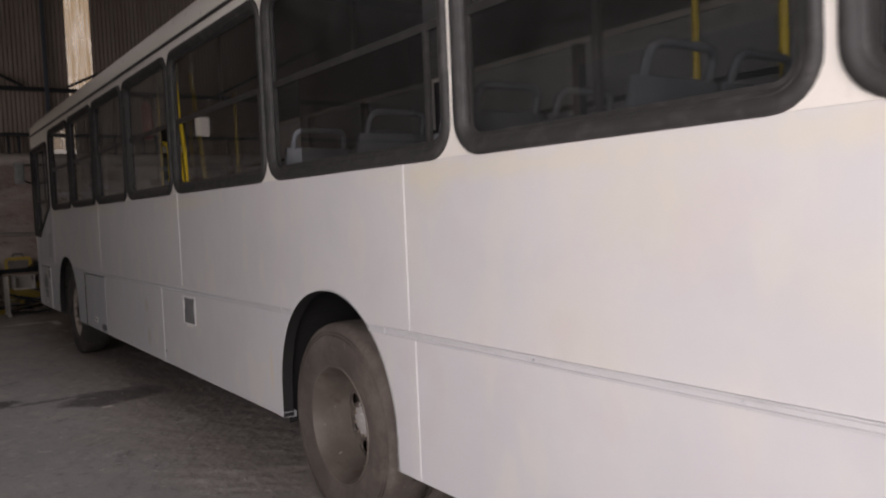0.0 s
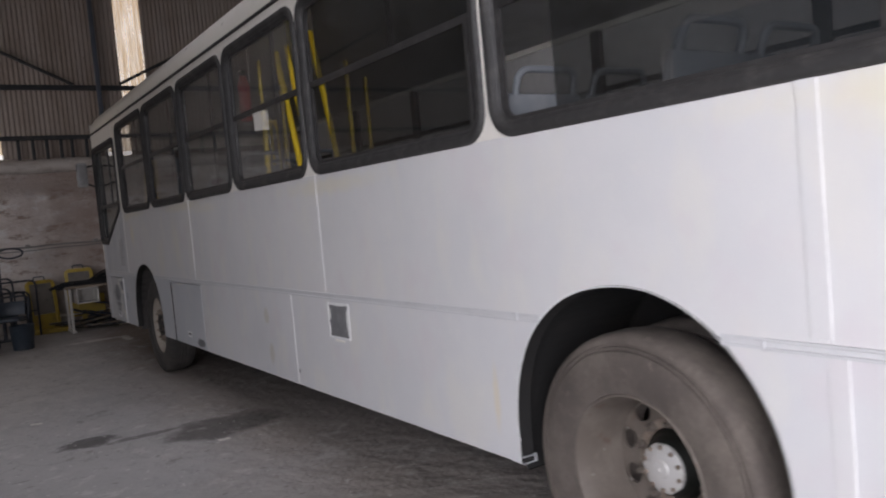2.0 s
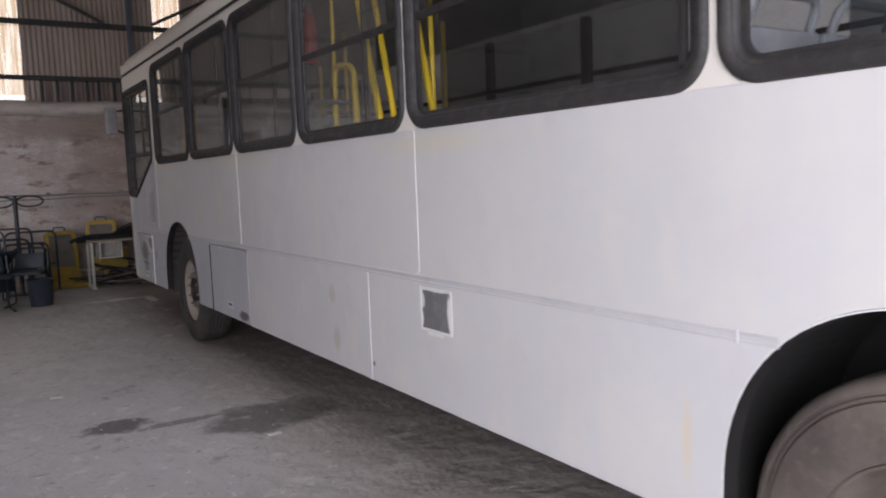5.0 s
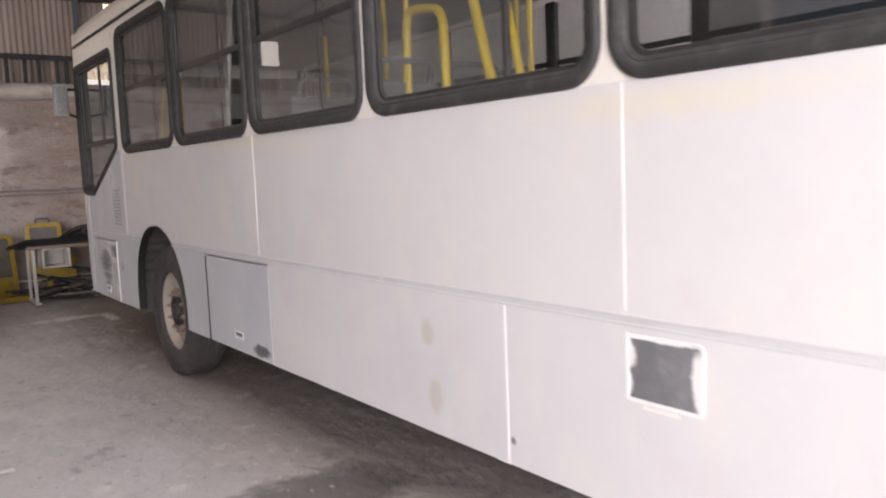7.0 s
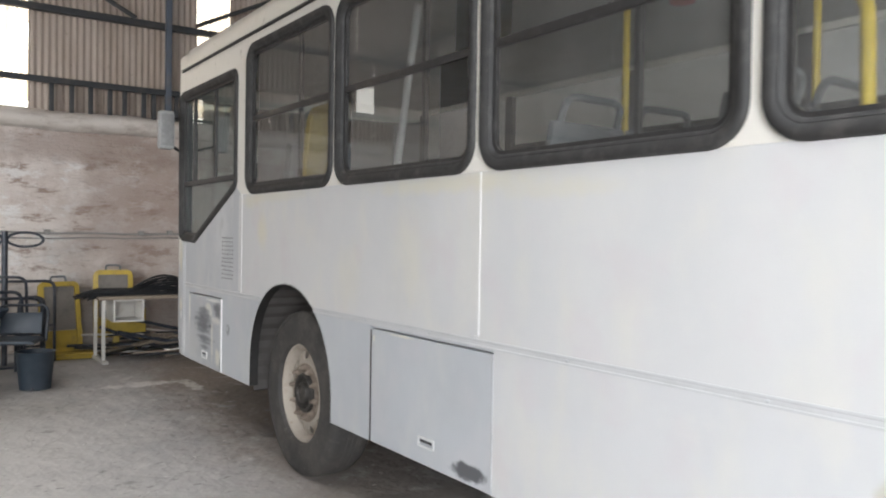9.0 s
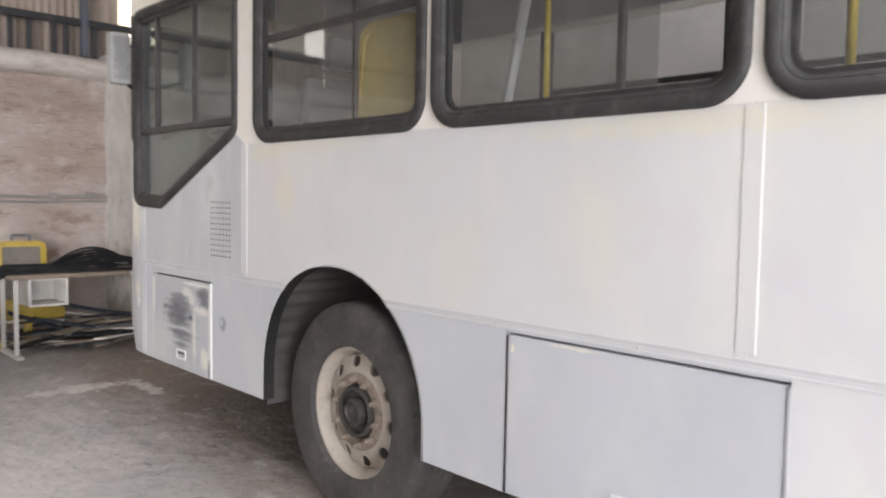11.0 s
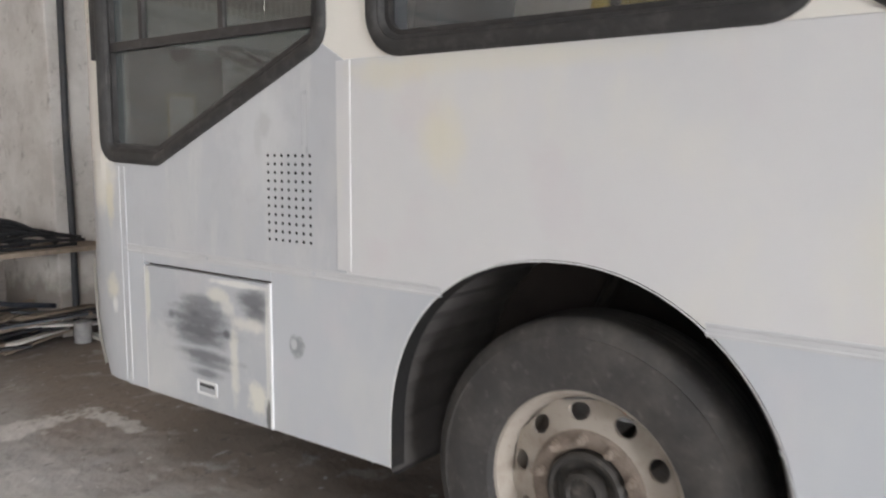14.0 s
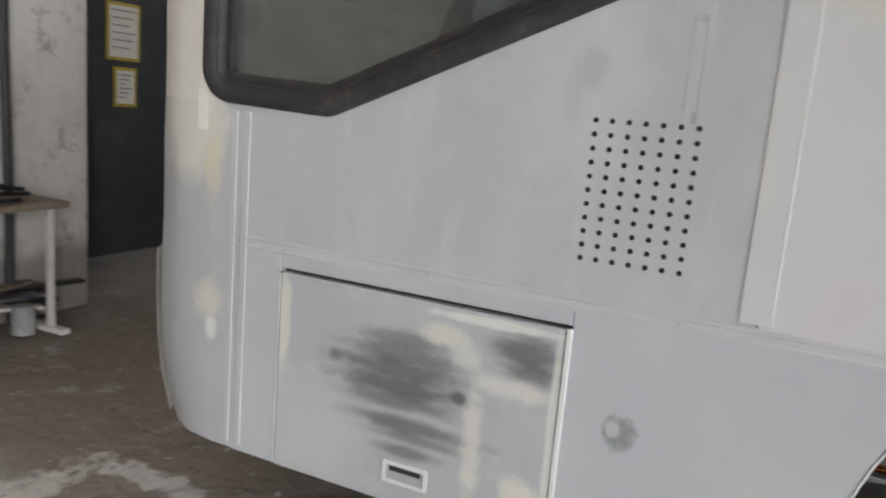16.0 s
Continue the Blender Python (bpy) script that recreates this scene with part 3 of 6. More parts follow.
def part(name, bm, material, parent=None, label="", smooth=40):
    """Links a bmesh, whose places are in the world's metres, as one mesh under a thing or a part."""
    if MIRRORED:
        for v in bm.verts:
            v.co.x = 2.5 - v.co.x
    bmesh.ops.recalc_face_normals(bm, faces=bm.faces)
    me = bpy.data.meshes.new(name)
    bm.to_mesh(me)
    bm.free()
    me.materials.append(material)
    if smooth:
        me.polygons.foreach_set("use_smooth", [True] * len(me.polygons))
        me.set_sharp_from_angle(angle=radians(smooth))
    ob = new(name, me)
    if parent is not None:
        ob.parent = parent
        if parent.name in PLACED:
            ob.matrix_parent_inverse = PLACED[parent.name].inverted()
    return tagged(ob, label)


def mesh():
    return bmesh.new()


def box(bm, x0, x1, y0, y1, z0, z1, bevel=0.0, m=None):
    r = bmesh.ops.create_cube(bm, size=1.0, matrix=Matrix.Translation(((x0 + x1) / 2, (y0 + y1) / 2, (z0 + z1) / 2)) @ Matrix.Diagonal((x1 - x0, y1 - y0, z1 - z0, 1)))
    verts = r["verts"]
    if bevel:
        edges = list({e for v in verts for e in v.link_edges})
        b = bmesh.ops.bevel(bm, geom=edges, offset=bevel, segments=2, profile=0.6, affect="EDGES")
        verts = list({v for f in b["faces"] for v in f.verts} | {v for v in verts if v.is_valid})
    if m is not None:
        bmesh.ops.transform(bm, matrix=m, verts=[v for v in verts if v.is_valid])
    return bm


def tube(bm, points, radius, sides=8, closed=False):
    """A round bar along points."""
    pts = [Vector(p) for p in points]
    n = len(pts)
    rings = []
    side = None
    for i, p in enumerate(pts):
        a = pts[(i - 1) % n] if closed or i > 0 else p
        b = pts[(i + 1) % n] if closed or i < n - 1 else p
        d = (b - a).normalized()
        if side is None:
            side = d.orthogonal().normalized()
        side = (side - d * side.dot(d))
        side = side.normalized() if side.length > 1e-6 else d.orthogonal().normalized()
        up = d.cross(side)
        rings.append([bm.verts.new(p + radius * (math.cos(2 * math.pi * k / sides) * side + math.sin(2 * math.pi * k / sides) * up)) for k in range(sides)])
    for i in range(n if closed else n - 1):
        r0, r1 = rings[i], rings[(i + 1) % n]
        for k in range(sides):
            bm.faces.new((r0[k], r0[(k + 1) % sides], r1[(k + 1) % sides], r1[k]))
    if not closed:
        bm.faces.new(rings[0])
        bm.faces.new(list(reversed(rings[-1])))
    return bm


def bent(points, radius, steps=5):
    """Points of a path with rounded corners."""
    pts = [Vector(p) for p in points]
    out = [pts[0]]
    for a, b, c in zip(pts, pts[1:], pts[2:]):
        u, v = (a - b), (c - b)
        r = min(radius, u.length * 0.49, v.length * 0.49)
        s, e = b + u.normalized() * r, b + v.normalized() * r
        for k in range(steps + 1):
            w = k / steps
            out.append((1 - w) ** 2 * s + 2 * w * (1 - w) * b + w * w * e)
    return out + [pts[-1]]


def lathe(bm, profile, centre, sides=48):
    """Turns (radius, x) pairs round an axle along x through centre (y, z)."""
    rings = []
    for r, x in profile:
        if r < 1e-5:
            rings.append([bm.verts.new((x, centre[0], centre[1]))])
        else:
            rings.append([bm.verts.new((x, centre[0] + r * math.cos(2 * math.pi * k / sides), centre[1] + r * math.sin(2 * math.pi * k / sides))) for k in range(sides)])
    for a, b in zip(rings, rings[1:]):
        for k in range(sides):
            q = [a[k % len(a)], a[(k + 1) % len(a)], b[(k + 1) % len(b)], b[k % len(b)]]
            q = list(dict.fromkeys(q))
            if len(q) > 2:
                bm.faces.new(q)
    return bm


def rounded(points, radius, inset=0.0, seg=6):
    """A convex outline of (y, z) pairs, drawn in by inset, with rounded corners."""
    pts = [Vector(p) for p in points]
    n = len(pts)
    area = sum(pts[i].x * pts[(i + 1) % n].y - pts[(i + 1) % n].x * pts[i].y for i in range(n))
    if area < 0:
        pts.reverse()
    lines = []
    for i in range(n):
        d = (pts[(i + 1) % n] - pts[i]).normalized()
        lines.append((pts[i] + inset * Vector((-d.y, d.x)), d))
    corners = []
    for i in range(n):
        (p, d), (q, e) = lines[i - 1], lines[i]
        w = d.x * e.y - d.y * e.x
        s = ((q - p).x * e.y - (q - p).y * e.x) / w
        corners.append(p + s * d)
    out = []
    for i in range(n):
        a, b, c = corners[i - 1], corners[i], corners[(i + 1) % n]
        u, v = (a - b).normalized(), (c - b).normalized()
        half = math.acos(max(-1, min(1, u.dot(v)))) / 2
        r = max(radius - inset, 0.004)
        reach = min(r / math.tan(half), 0.48 * (a - b).length, 0.48 * (c - b).length)
        r = reach * math.tan(half)
        o = b + (u + v).normalized() * (r / math.sin(half))
        s, e = b + u * reach - o, b + v * reach - o
        a0 = math.atan2(s.y, s.x)
        sweep = (math.atan2(e.y, e.x) - a0 + math.pi) % (2 * math.pi) - math.pi
        out += [(o.x + r * math.cos(a0 + sweep * k / seg), o.y + r * math.sin(a0 + sweep * k / seg)) for k in range(seg + 1)]
    return out


def sweep_rings(bm, rings, closed=False):
    """Joins rings of equally many points, side by side."""
    vs = [[bm.verts.new(p) for p in ring] for ring in rings]
    pairs = list(zip(vs, vs[1:])) + ([(vs[-1], vs[0])] if closed else [])
    n = len(vs[0])
    for a, b in pairs:
        for k in range(n):
            bm.faces.new((a[k], a[(k + 1) % n], b[(k + 1) % n], b[k]))
    return bm


def sheet(bm, outline, x0, x1, bevel=0.0025):
    """A plate with that (y, z) outline between two x, its front edge broken."""
    front = [bm.verts.new((x0, y, z)) for y, z in outline]
    back = [bm.verts.new((x1, y, z)) for y, z in outline]
    n = len(outline)
    f0 = bm.faces.new(front)
    f1 = bm.faces.new(list(reversed(back)))
    for k in range(n):
        bm.faces.new((front[k], back[k], back[(k + 1) % n], front[(k + 1) % n]))
    if bevel:
        bmesh.ops.bevel(bm, geom=[e for e in f0.edges], offset=bevel, segments=1, affect="EDGES")
    bmesh.ops.triangulate(bm, faces=[f for f in bm.faces if len(f.verts) > 4])
    return bm


def arc(cy, cz, r, a0, a1, n=20):
    return [(cy + r * math.cos(radians(a0 + (a1 - a0) * k / n)), cz + r * math.sin(radians(a0 + (a1 - a0) * k / n))) for k in range(n + 1)]


REAR_CUT = {4.725: 1.0, -2.385: 0.955}


def arch_line(cy, cz, r, a0, a1, n=24):
    """A wheel arch: squarer towards the nose, round and a little narrower towards the tail."""
    out = []
    for k in range(n + 1):
        a = radians(a0 + (a1 - a0) * k / n)
        c, s = math.cos(a), math.sin(a)
        e = 2 / 2.22 if c > 0 else 1.0
        out.append((cy + r * (1 if c > 0 else REAR_CUT[cy]) * math.copysign(abs(c) ** e, c), cz + r * abs(s) ** e))
    return out


def arch_angle(cz, r, z, e=2.0):
    return math.degrees(math.asin(max(0, (z - cz) / r) ** (e / 2)))


# ---- the shed: floor, walls, roof ----
WALL_Y = 10.3          # face of the end wall
SIDE_X, FAR_X, REAR_Y = -9.0, 4.6, -8.3
EAVE = 6.4

def ground_z(y):
    """The floor falls a little towards the bus wheels."""
    w = min(1, max(0, (7.3 - y) / 1.6))
    return -0.095 * w * w * (3 - 2 * w)


bm = mesh()
nx, ny = 60, 90
verts = [[None] * (ny + 1) for _ in range(nx + 1)]
for i in range(nx + 1):
    for j in range(ny + 1):
        x, y = -14 + 22 * i / nx, -20 + 33 * j / ny
        verts[i][j] = bm.verts.new((x, y, ground_z(y) + 0.010 * noise.noise((x * 0.7, y * 0.7, 0)) - 0.006))
for i in range(nx):
    for j in range(ny):
        bm.faces.new((verts[i][j], verts[i + 1][j], verts[i + 1][j + 1], verts[i][j + 1]))
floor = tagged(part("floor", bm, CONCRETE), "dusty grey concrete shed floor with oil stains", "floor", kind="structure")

bm = mesh()
box(bm, -60, 60, -60, 60, -0.3, -0.2)
tagged(part("ground", bm, CONCRETE, smooth=0), "pale bare ground outside the shed", "ground", kind="structure")


def wall(name, spans, material, label):
    bm = mesh()
    for s in spans:
        box(bm, *s)
    return tagged(part(name, bm, material, smooth=0), label, "wall", kind="structure")


# End wall: whitewashed brick below, uneven in its face.
bm = mesh()
n_x, n_z = 110, 40
grid = [[bm.verts.new((-9.0 + 10.6 * i / n_x, WALL_Y - 0.02 * noise.noise((i * 0.35, j * 0.35, 3.0)) - 0.012 * noise.noise((i * 1.1, j * 1.1, 7.0)), 2.66 * j / n_z)) for j in range(n_z + 1)] for i in range(n_x + 1)]
for i in range(n_x):
    for j in range(n_z):
        bm.faces.new((grid[i][j], grid[i + 1][j], grid[i + 1][j + 1], grid[i][j + 1]))
tagged(part("wall_end", bm, WHITEWASH), "old brick wall with flaking grubby whitewash", "wall", kind="structure")
wall("wall_end_core", [(-9.0, 1.6, WALL_Y + 0.04, WALL_Y + 0.3, 0, 2.66)], WHITEWASH, "brick core of the whitewashed end wall")

# Rounded mortar ledge on top of the brickwork.
bm = mesh()
rings = []
for i in range(91):
    x = -9.0 + 10.6 * i / 90
    w = 0.03 * noise.noise((x * 1.3, 0, 0)) + 0.015 * noise.noise((x * 5, 2, 0))
    rings.append([(x, WALL_Y + dy - w, 2.64 + dz + 0.6 * w) for dy, dz in ((0.3, 0.0), (-0.03, -0.03), (-0.11, 0.02), (-0.14, 0.09), (-0.10, 0.16), (0.0, 0.20), (0.12, 0.225), (0.3, 0.23))])
sweep_rings(bm, rings)
tagged(part("ledge", bm, LEDGE, smooth=60), "crumbling mortar ledge along the top of the brick wall", "ledge", kind="structure")


def corrugated(bm, x0, x1, y, z0, z1, pitch=0.076, depth=0.018):
    n = max(2, round((x1 - x0) / pitch * 6))
    cols = []
    for i in range(n + 1):
        x = x0 + (x1 - x0) * i / n
        dy = depth * 0.5 * math.cos(2 * math.pi * x / pitch)
        cols.append((bm.verts.new((x, y + dy, z0)), bm.verts.new((x, y + dy, z1))))
    for a, b in zip(cols, cols[1:]):
        bm.faces.new((a[0], b[0], b[1], a[1]))


STRIPS = [(-1.22, -0.78), (1.21, 1.66)]
HOLE = (-3.86, -3.56, 3.25, 3.66)
for a, b in ((-9.2, HOLE[0]), (HOLE[1], -1.22), (-0.78, 1.21), (1.66, 4.8)):
    for z0, z1, dy in ((2.80, 4.14, 0.22), (4.08, 6.7, 0.245)):
        bm = mesh()
        corrugated(bm, a, b, WALL_Y + dy, z0, z1)
        tagged(part("sheeting_wall", bm, SHEETING, smooth=0), "rust-brown corrugated wall sheeting", "wall sheeting", kind="structure")
for z0, z1 in ((2.80, HOLE[2]), (HOLE[3], 6.7)):
    bm = mesh()
    corrugated(bm, HOLE[0], HOLE[1], WALL_Y + 0.23, z0, z1)
    tagged(part("sheeting_wall", bm, SHEETING, smooth=0), "rust-brown corrugated sheeting round a broken-out hole", "wall sheeting", kind="structure")
for a, b in STRIPS:
    for z0, z1, dy in ((2.95, 4.02, 0.235), (4.0, 6.7, 0.26)):
        bm = mesh()
        corrugated(bm, a - 0.03, b + 0.03, WALL_Y + dy, z0, z1)
        tagged(part("skylight_strip", bm, SKYLIGHT, smooth=0), "translucent corrugated sheet glowing with daylight", "skylight", "translucent strips in the end wall", kind="structure")

bm = mesh()
box(bm, -16, 12, 15.0, 15.1, -1, 14)
backdrop = bpy.data.materials.new("hazy_sky")
backdrop.use_nodes = True
backdrop.node_tree.nodes["Principled BSDF"].inputs["Base Color"].default_value = (0.0, 0.0, 0.0, 1)
backdrop.node_tree.nodes["Principled BSDF"].inputs["Emission Color"].default_value = (1.0, 0.95, 0.87, 1)
backdrop.node_tree.nodes["Principled BSDF"].inputs["Emission Strength"].default_value = 7.0
tagged(part("backdrop", bm, backdrop, smooth=0), "plain bright hazy sky beyond the shed", "sky", kind="structure")

# Steel that carries the sheeting.
bm = mesh()
box(bm, -9, 4.6, WALL_Y + 0.10, WALL_Y + 0.19, 4.02, 4.10, 0.006)
tagged(part("purlin", bm, STEEL), "dark steel purlin across the sheeting", "purlin", kind="structure")
bm = mesh()
box(bm, -9, 4.6, WALL_Y + 0.04, WALL_Y + 0.10, 3.17, 3.24, 0.005)
tagged(part("purlin", bm, STEEL), "dark steel rail above the ledge", "purlin", kind="structure")
for k, x in enumerate((-2.7, -2.45, -1.9, -1.5, -0.55, -0.33, -0.12, 0.1, 0.27, 0.5, 0.62, 0.9)):
    bm = mesh()
    box(bm, x - 0.025, x + 0.025, WALL_Y + 0.045, WALL_Y + 0.095, 2.84, 3.168, 0.004)
    tagged(part("rail_stub", bm, STEEL), "short dark steel stub between ledge and rail", "steel stub", "stubs under the rail", kind="structure")
bm = mesh()
box(bm, 0.76, 0.83, WALL_Y + 0.02, WALL_Y + 0.10, 2.86, 6.6, 0.006)
tagged(part("steel_post", bm, POST), "blue-grey painted steel post against the sheeting", "post", kind="structure")
for a, b in (((-2.1, 5.35), (0.4, 4.1)), ((1.15, 4.12), (2.9, 5.0)), ((-6.5, 5.35), (-4.0, 4.1))):
    bm = mesh()
    tube(bm, [(a[0], WALL_Y + 0.08, a[1]), (b[0], WALL_Y + 0.08, b[1])], 0.028, 6)
    tagged(part("brace", bm, STEEL), "thin dark diagonal steel brace", "brace", kind="structure")

# Conduits along the brickwork.
for z, dz, r in ((1.40, 0.0, 0.014), (1.30, 0.06, 0.009)):
    bm = mesh()
    tube(bm, [(-5.0 + 0.25 * i, WALL_Y - 0.045, z + dz * (i / 26) + 0.006 * math.sin(i * 1.7)) for i in range(27)], r, 6)
    tagged(part("conduit", bm, CONDUIT), "grey conduit running along the brick wall", "conduit", kind="structure")

# Added dark tube that stands in for the shaded crevice at the pillar's edge.
bm = mesh()
tube(bm, [(1.075, 9.39, 0.0), (1.085, 9.392, 0.7), (1.07, 9.388, 1.5), (1.08, 9.39, 2.75)], 0.024, 10)
tagged(part("dark_edge_strip", bm, STEEL), "added dark strip standing in for the shaded pillar edge", "pipe", kind="structure")
for x, z in ((-0.6, 1.41), (0.45, 1.41), (0.8, 1.42), (-1.7, 1.40)):
    bm = mesh()
    box(bm, x - 0.03, x + 0.03, WALL_Y - 0.07, WALL_Y, z - 0.03, z + 0.03, 0.008)
    tagged(part("conduit_clip", bm, CONDUIT), "grey clip holding the conduit", "clip", "conduit clips", kind="structure")

# Concrete pillar beside the doorway, and the dark door with its notices.
bm = mesh()
box(bm, 0.98, 1.62, 9.42, 10.5, 0, 2.9, 0.02)
bmesh.ops.subdivide_edges(bm, edges=bm.edges[:], cuts=6, use_grid_fill=True)
for v in bm.verts:
    v.co += Vector((0.012 * noise.noise(v.co * 2.3), 0.014 * noise.noise(v.co * 2.9 + Vector((4, 0, 0))), 0))
tagged(part("pillar", bm, PILLAR, smooth=50), "stained rough concrete pillar beside the dark door", "pillar", kind="structure")
wall("wall_door", [(1.6, FAR_X + 0.3, 10.55, 10.8, 2.4, 2.9), (3.3, FAR_X + 0.3, 10.55, 10.8, 0, 2.4)], PLASTER, "plastered wall around the dark door")
bm = mesh()
box(bm, 1.63, 3.3, 10.45, 10.52, 0, 2.4, 0.01)
door = tagged(part("door_1", bm, DARK_DOOR), "dark grey painted sheet-metal door with notices", "door", kind="structure")
for x0, x1 in ((1.75, 2.4), (2.5, 3.2)):
    bm = mesh()
    box(bm, x0, x1, 10.435, 10.45, 0.15, 1.05, 0.005)
    part("door_panel", bm, DARK_DOOR, door)


def notice(x0, x1, z0, z1):
    t = thing("notice", (x0 + x1) / 2, 10.43, z0, "pale paper notice in a yellow border taped to the dark door", "notice", "notices on the door")
    bm = mesh()
    box(bm, x0, x1, 10.424, 10.432, z0, z1)
    part("border", bm, YELLOW, t, smooth=0)
    bm = mesh()
    box(bm, x0 + 0.025, x1 - 0.025, 10.419, 10.4235, z0 + 0.025, z1 - 0.025)
    part("sheet", bm, PAPER, t, smooth=0)
    for k in range(6):
        z = z1 - 0.05 - k * (z1 - z0 - 0.1) / 6
        bm = mesh()
        box(bm, x0 + 0.045, x1 - 0.05 - 0.03 * (k % 3), 10.416, 10.4185, z - 0.014, z - 0.004)
        part("text_bar", bm, INK, t, smooth=0)


notice(2.62, 2.94, 1.52, 1.95)
notice(2.69, 2.91, 1.17, 1.47)

# Remaining walls, with the rear gate and the side opening through which the day comes in.
wall("wall_side", [(SIDE_X - 0.3, SIDE_X, -10.8, -4.0, 0, EAVE), (SIDE_X - 0.3, SIDE_X, 5.0, 10.6, 0, EAVE), (SIDE_X - 0.3, SIDE_X, -4.0, 5.0, 4.2, EAVE)], WHITEWASH, "whitewashed side wall with a wide opening")
wall("wall_far_side", [(FAR_X, FAR_X + 0.3, -10.8, 10.8, 0, EAVE - 0.6)], PLASTER, "rough white plastered wall behind the bus")
wall("wall_rear", [(SIDE_X, -7.6, REAR_Y - 0.3, REAR_Y, 0, EAVE), (0.6, FAR_X, REAR_Y - 0.3, REAR_Y, 0, EAVE), (-7.6, 0.6, REAR_Y - 0.3, REAR_Y, 4.8, EAVE)], WHITEWASH, "whitewashed rear wall around the open gate")
bm = mesh()
box(bm, SIDE_X - 0.4, -4.2, -11, 11, EAVE + 0.1, EAVE + 0.2)
box(bm, -3.0, 3.1, -11, 11, EAVE + 0.1, EAVE + 0.2)
box(bm, 3.9, FAR_X + 0.5, -11, 11, EAVE + 0.1, EAVE + 0.2)
tagged(part("ceiling", bm, SHEETING, smooth=0), "rust-brown sheet roof of the shed", "roof", kind="structure")
for x0, x1 in ((-4.2, -3.0), (3.1, 3.9)):
    bm = mesh()
    box(bm, x0 - 0.1, x1 + 0.1, -11, 11, EAVE + 0.21, EAVE + 0.22)
    tagged(part("roof_skylight", bm, ROOF_LIGHT, smooth=0), "milky translucent roof sheet", "skylight", kind="structure")
for y in (-7.5, -3.5, 1, 5.5, 10.0):
    bm = mesh()
    box(bm, SIDE_X, FAR_X, y - 0.06, y + 0.06, EAVE - 0.12, EAVE + 0.08, 0.01)
    tagged(part("roof_beam", bm, STEEL), "dark steel roof beam", "beam", "roof beams", kind="structure")
bm = mesh()
box(bm, 2.28, 2.33, -2.0, 5.6, -0.11, -0.083)
tagged(part("floor_line", bm, ORANGE, smooth=0), "worn orange line painted on the floor", "floor marking", kind="structure")
bm = mesh()
box(bm, 2.16, 2.22, -2.0, 5.6, -0.11, -0.083)
tagged(part("floor_line", bm, EDGE, smooth=0), "worn white line painted on the floor", "floor marking", kind="structure")

# ---- the bus ----
BACK, NOSE, WIDE = -6.45, 6.90, 2.5
SKIRT, RAIL_Z, SILL, TOP = 0.37, 0.985, 1.712, 2.80
F_ARCH, R_ARCH = (4.725, 0.492, 0.63), (-2.385, 0.503, 0.634)
WINDOWS = [(4.105, 5.45), (2.775, 4.075), (1.475, 2.745), (0.08, 1.44), (-1.715, 0.05), (-3.475, -1.745), (-4.925, -3.505), (-6.25, -4.955)]
CAB = [(7.03, 2.64), (5.63, 2.64), (5.63, 1.765), (6.61, 1.345), (7.03, 1.36)]

bus = thing("bus", 1.25, 0.3, 0, "primed white city bus in body repair with dark sliding windows", "bus")


def bites(y0, y1, z_low, z_high):
    """Outline of a plate from y0 to y1, with the wheel arches cut from its lower edge."""
    low = [(y0, z_low)]
    for cy, cz, r in (R_ARCH, F_ARCH):
        reach = math.sqrt(max(r * r - (z_low - cz) ** 2, 0)) if z_low > cz else r
        if y0 < cy - reach and y1 > cy + reach:
            low += arch_line(cy, cz, r, 180 - arch_angle(cz, r, z_low), arch_angle(cz, r, z_low, 2.22), 30)
    return low + [(y1, z_low), (y1, z_high), (y0, z_high)]


def side_plate(name, outline, x0, x1, material, label=""):
    bm = mesh()
    sheet(bm, outline, x0, x1)
    return part(name, bm, material, bus, label, smooth=30)


G = 0.002
upper = [BACK, -3.12, 0.03, 2.76, 5.55]
for a, b in zip(upper, upper[1:]):
    side_plate("upper_panel", bites(a + G, b - G, RAIL_Z + 0.004, SILL), 0.0, 0.03, PRIMER, "hand-sanded warm white primer")
side_plate("cab_panel", [(5.552, RAIL_Z + 0.004), (NOSE, RAIL_Z + 0.004), (NOSE, 1.40), (6.62, 1.40), (5.70, 1.80), (5.552, SILL)], 0.0, 0.03, CAB_SHEET, "grey sanded primer with scrape marks")


def lower_plate(a, b, material=PRIMER_LOW, x=0.0, top=RAIL_Z - 0.004, label=""):
    """A skirt plate; an end that falls on an arch follows its edge."""
    out = [(a, SKIRT)]
    ends = {}
    for cy, cz, r in (R_ARCH, F_ARCH):
        ends[round(cy + r, 3)] = arch_line(cy, cz, r, 0, arch_angle(cz, r, top, 2.22), 12)
        ends[round(cy - REAR_CUT[cy] * r, 3)] = arch_line(cy, cz, r, 180, 180 - arch_angle(cz, r, top), 12)
    left = ends.get(round(a, 3))
    right = ends.get(round(b, 3))
    out = ([(a, SKIRT)] + left if left else [(a + G, SKIRT), (a + G, top)])
    out += (list(reversed(right)) + [(b, SKIRT)] if right else [(b - G, top), (b - G, SKIRT)])
    return side_plate("skirt_panel", out, x, x + 0.03, material, label)


fr, ff = round(F_ARCH[0] - REAR_CUT[F_ARCH[0]] * F_ARCH[2], 3), round(F_ARCH[0] + F_ARCH[2], 3)
rr, rf = round(R_ARCH[0] - REAR_CUT[R_ARCH[0]] * R_ARCH[2], 3), round(R_ARCH[0] + R_ARCH[2], 3)
lower_plate(BACK, -3.12)
lower_plate(-3.12, rr)
lower_plate(rf, 0.6)
lower_plate(0.6, 2.635)
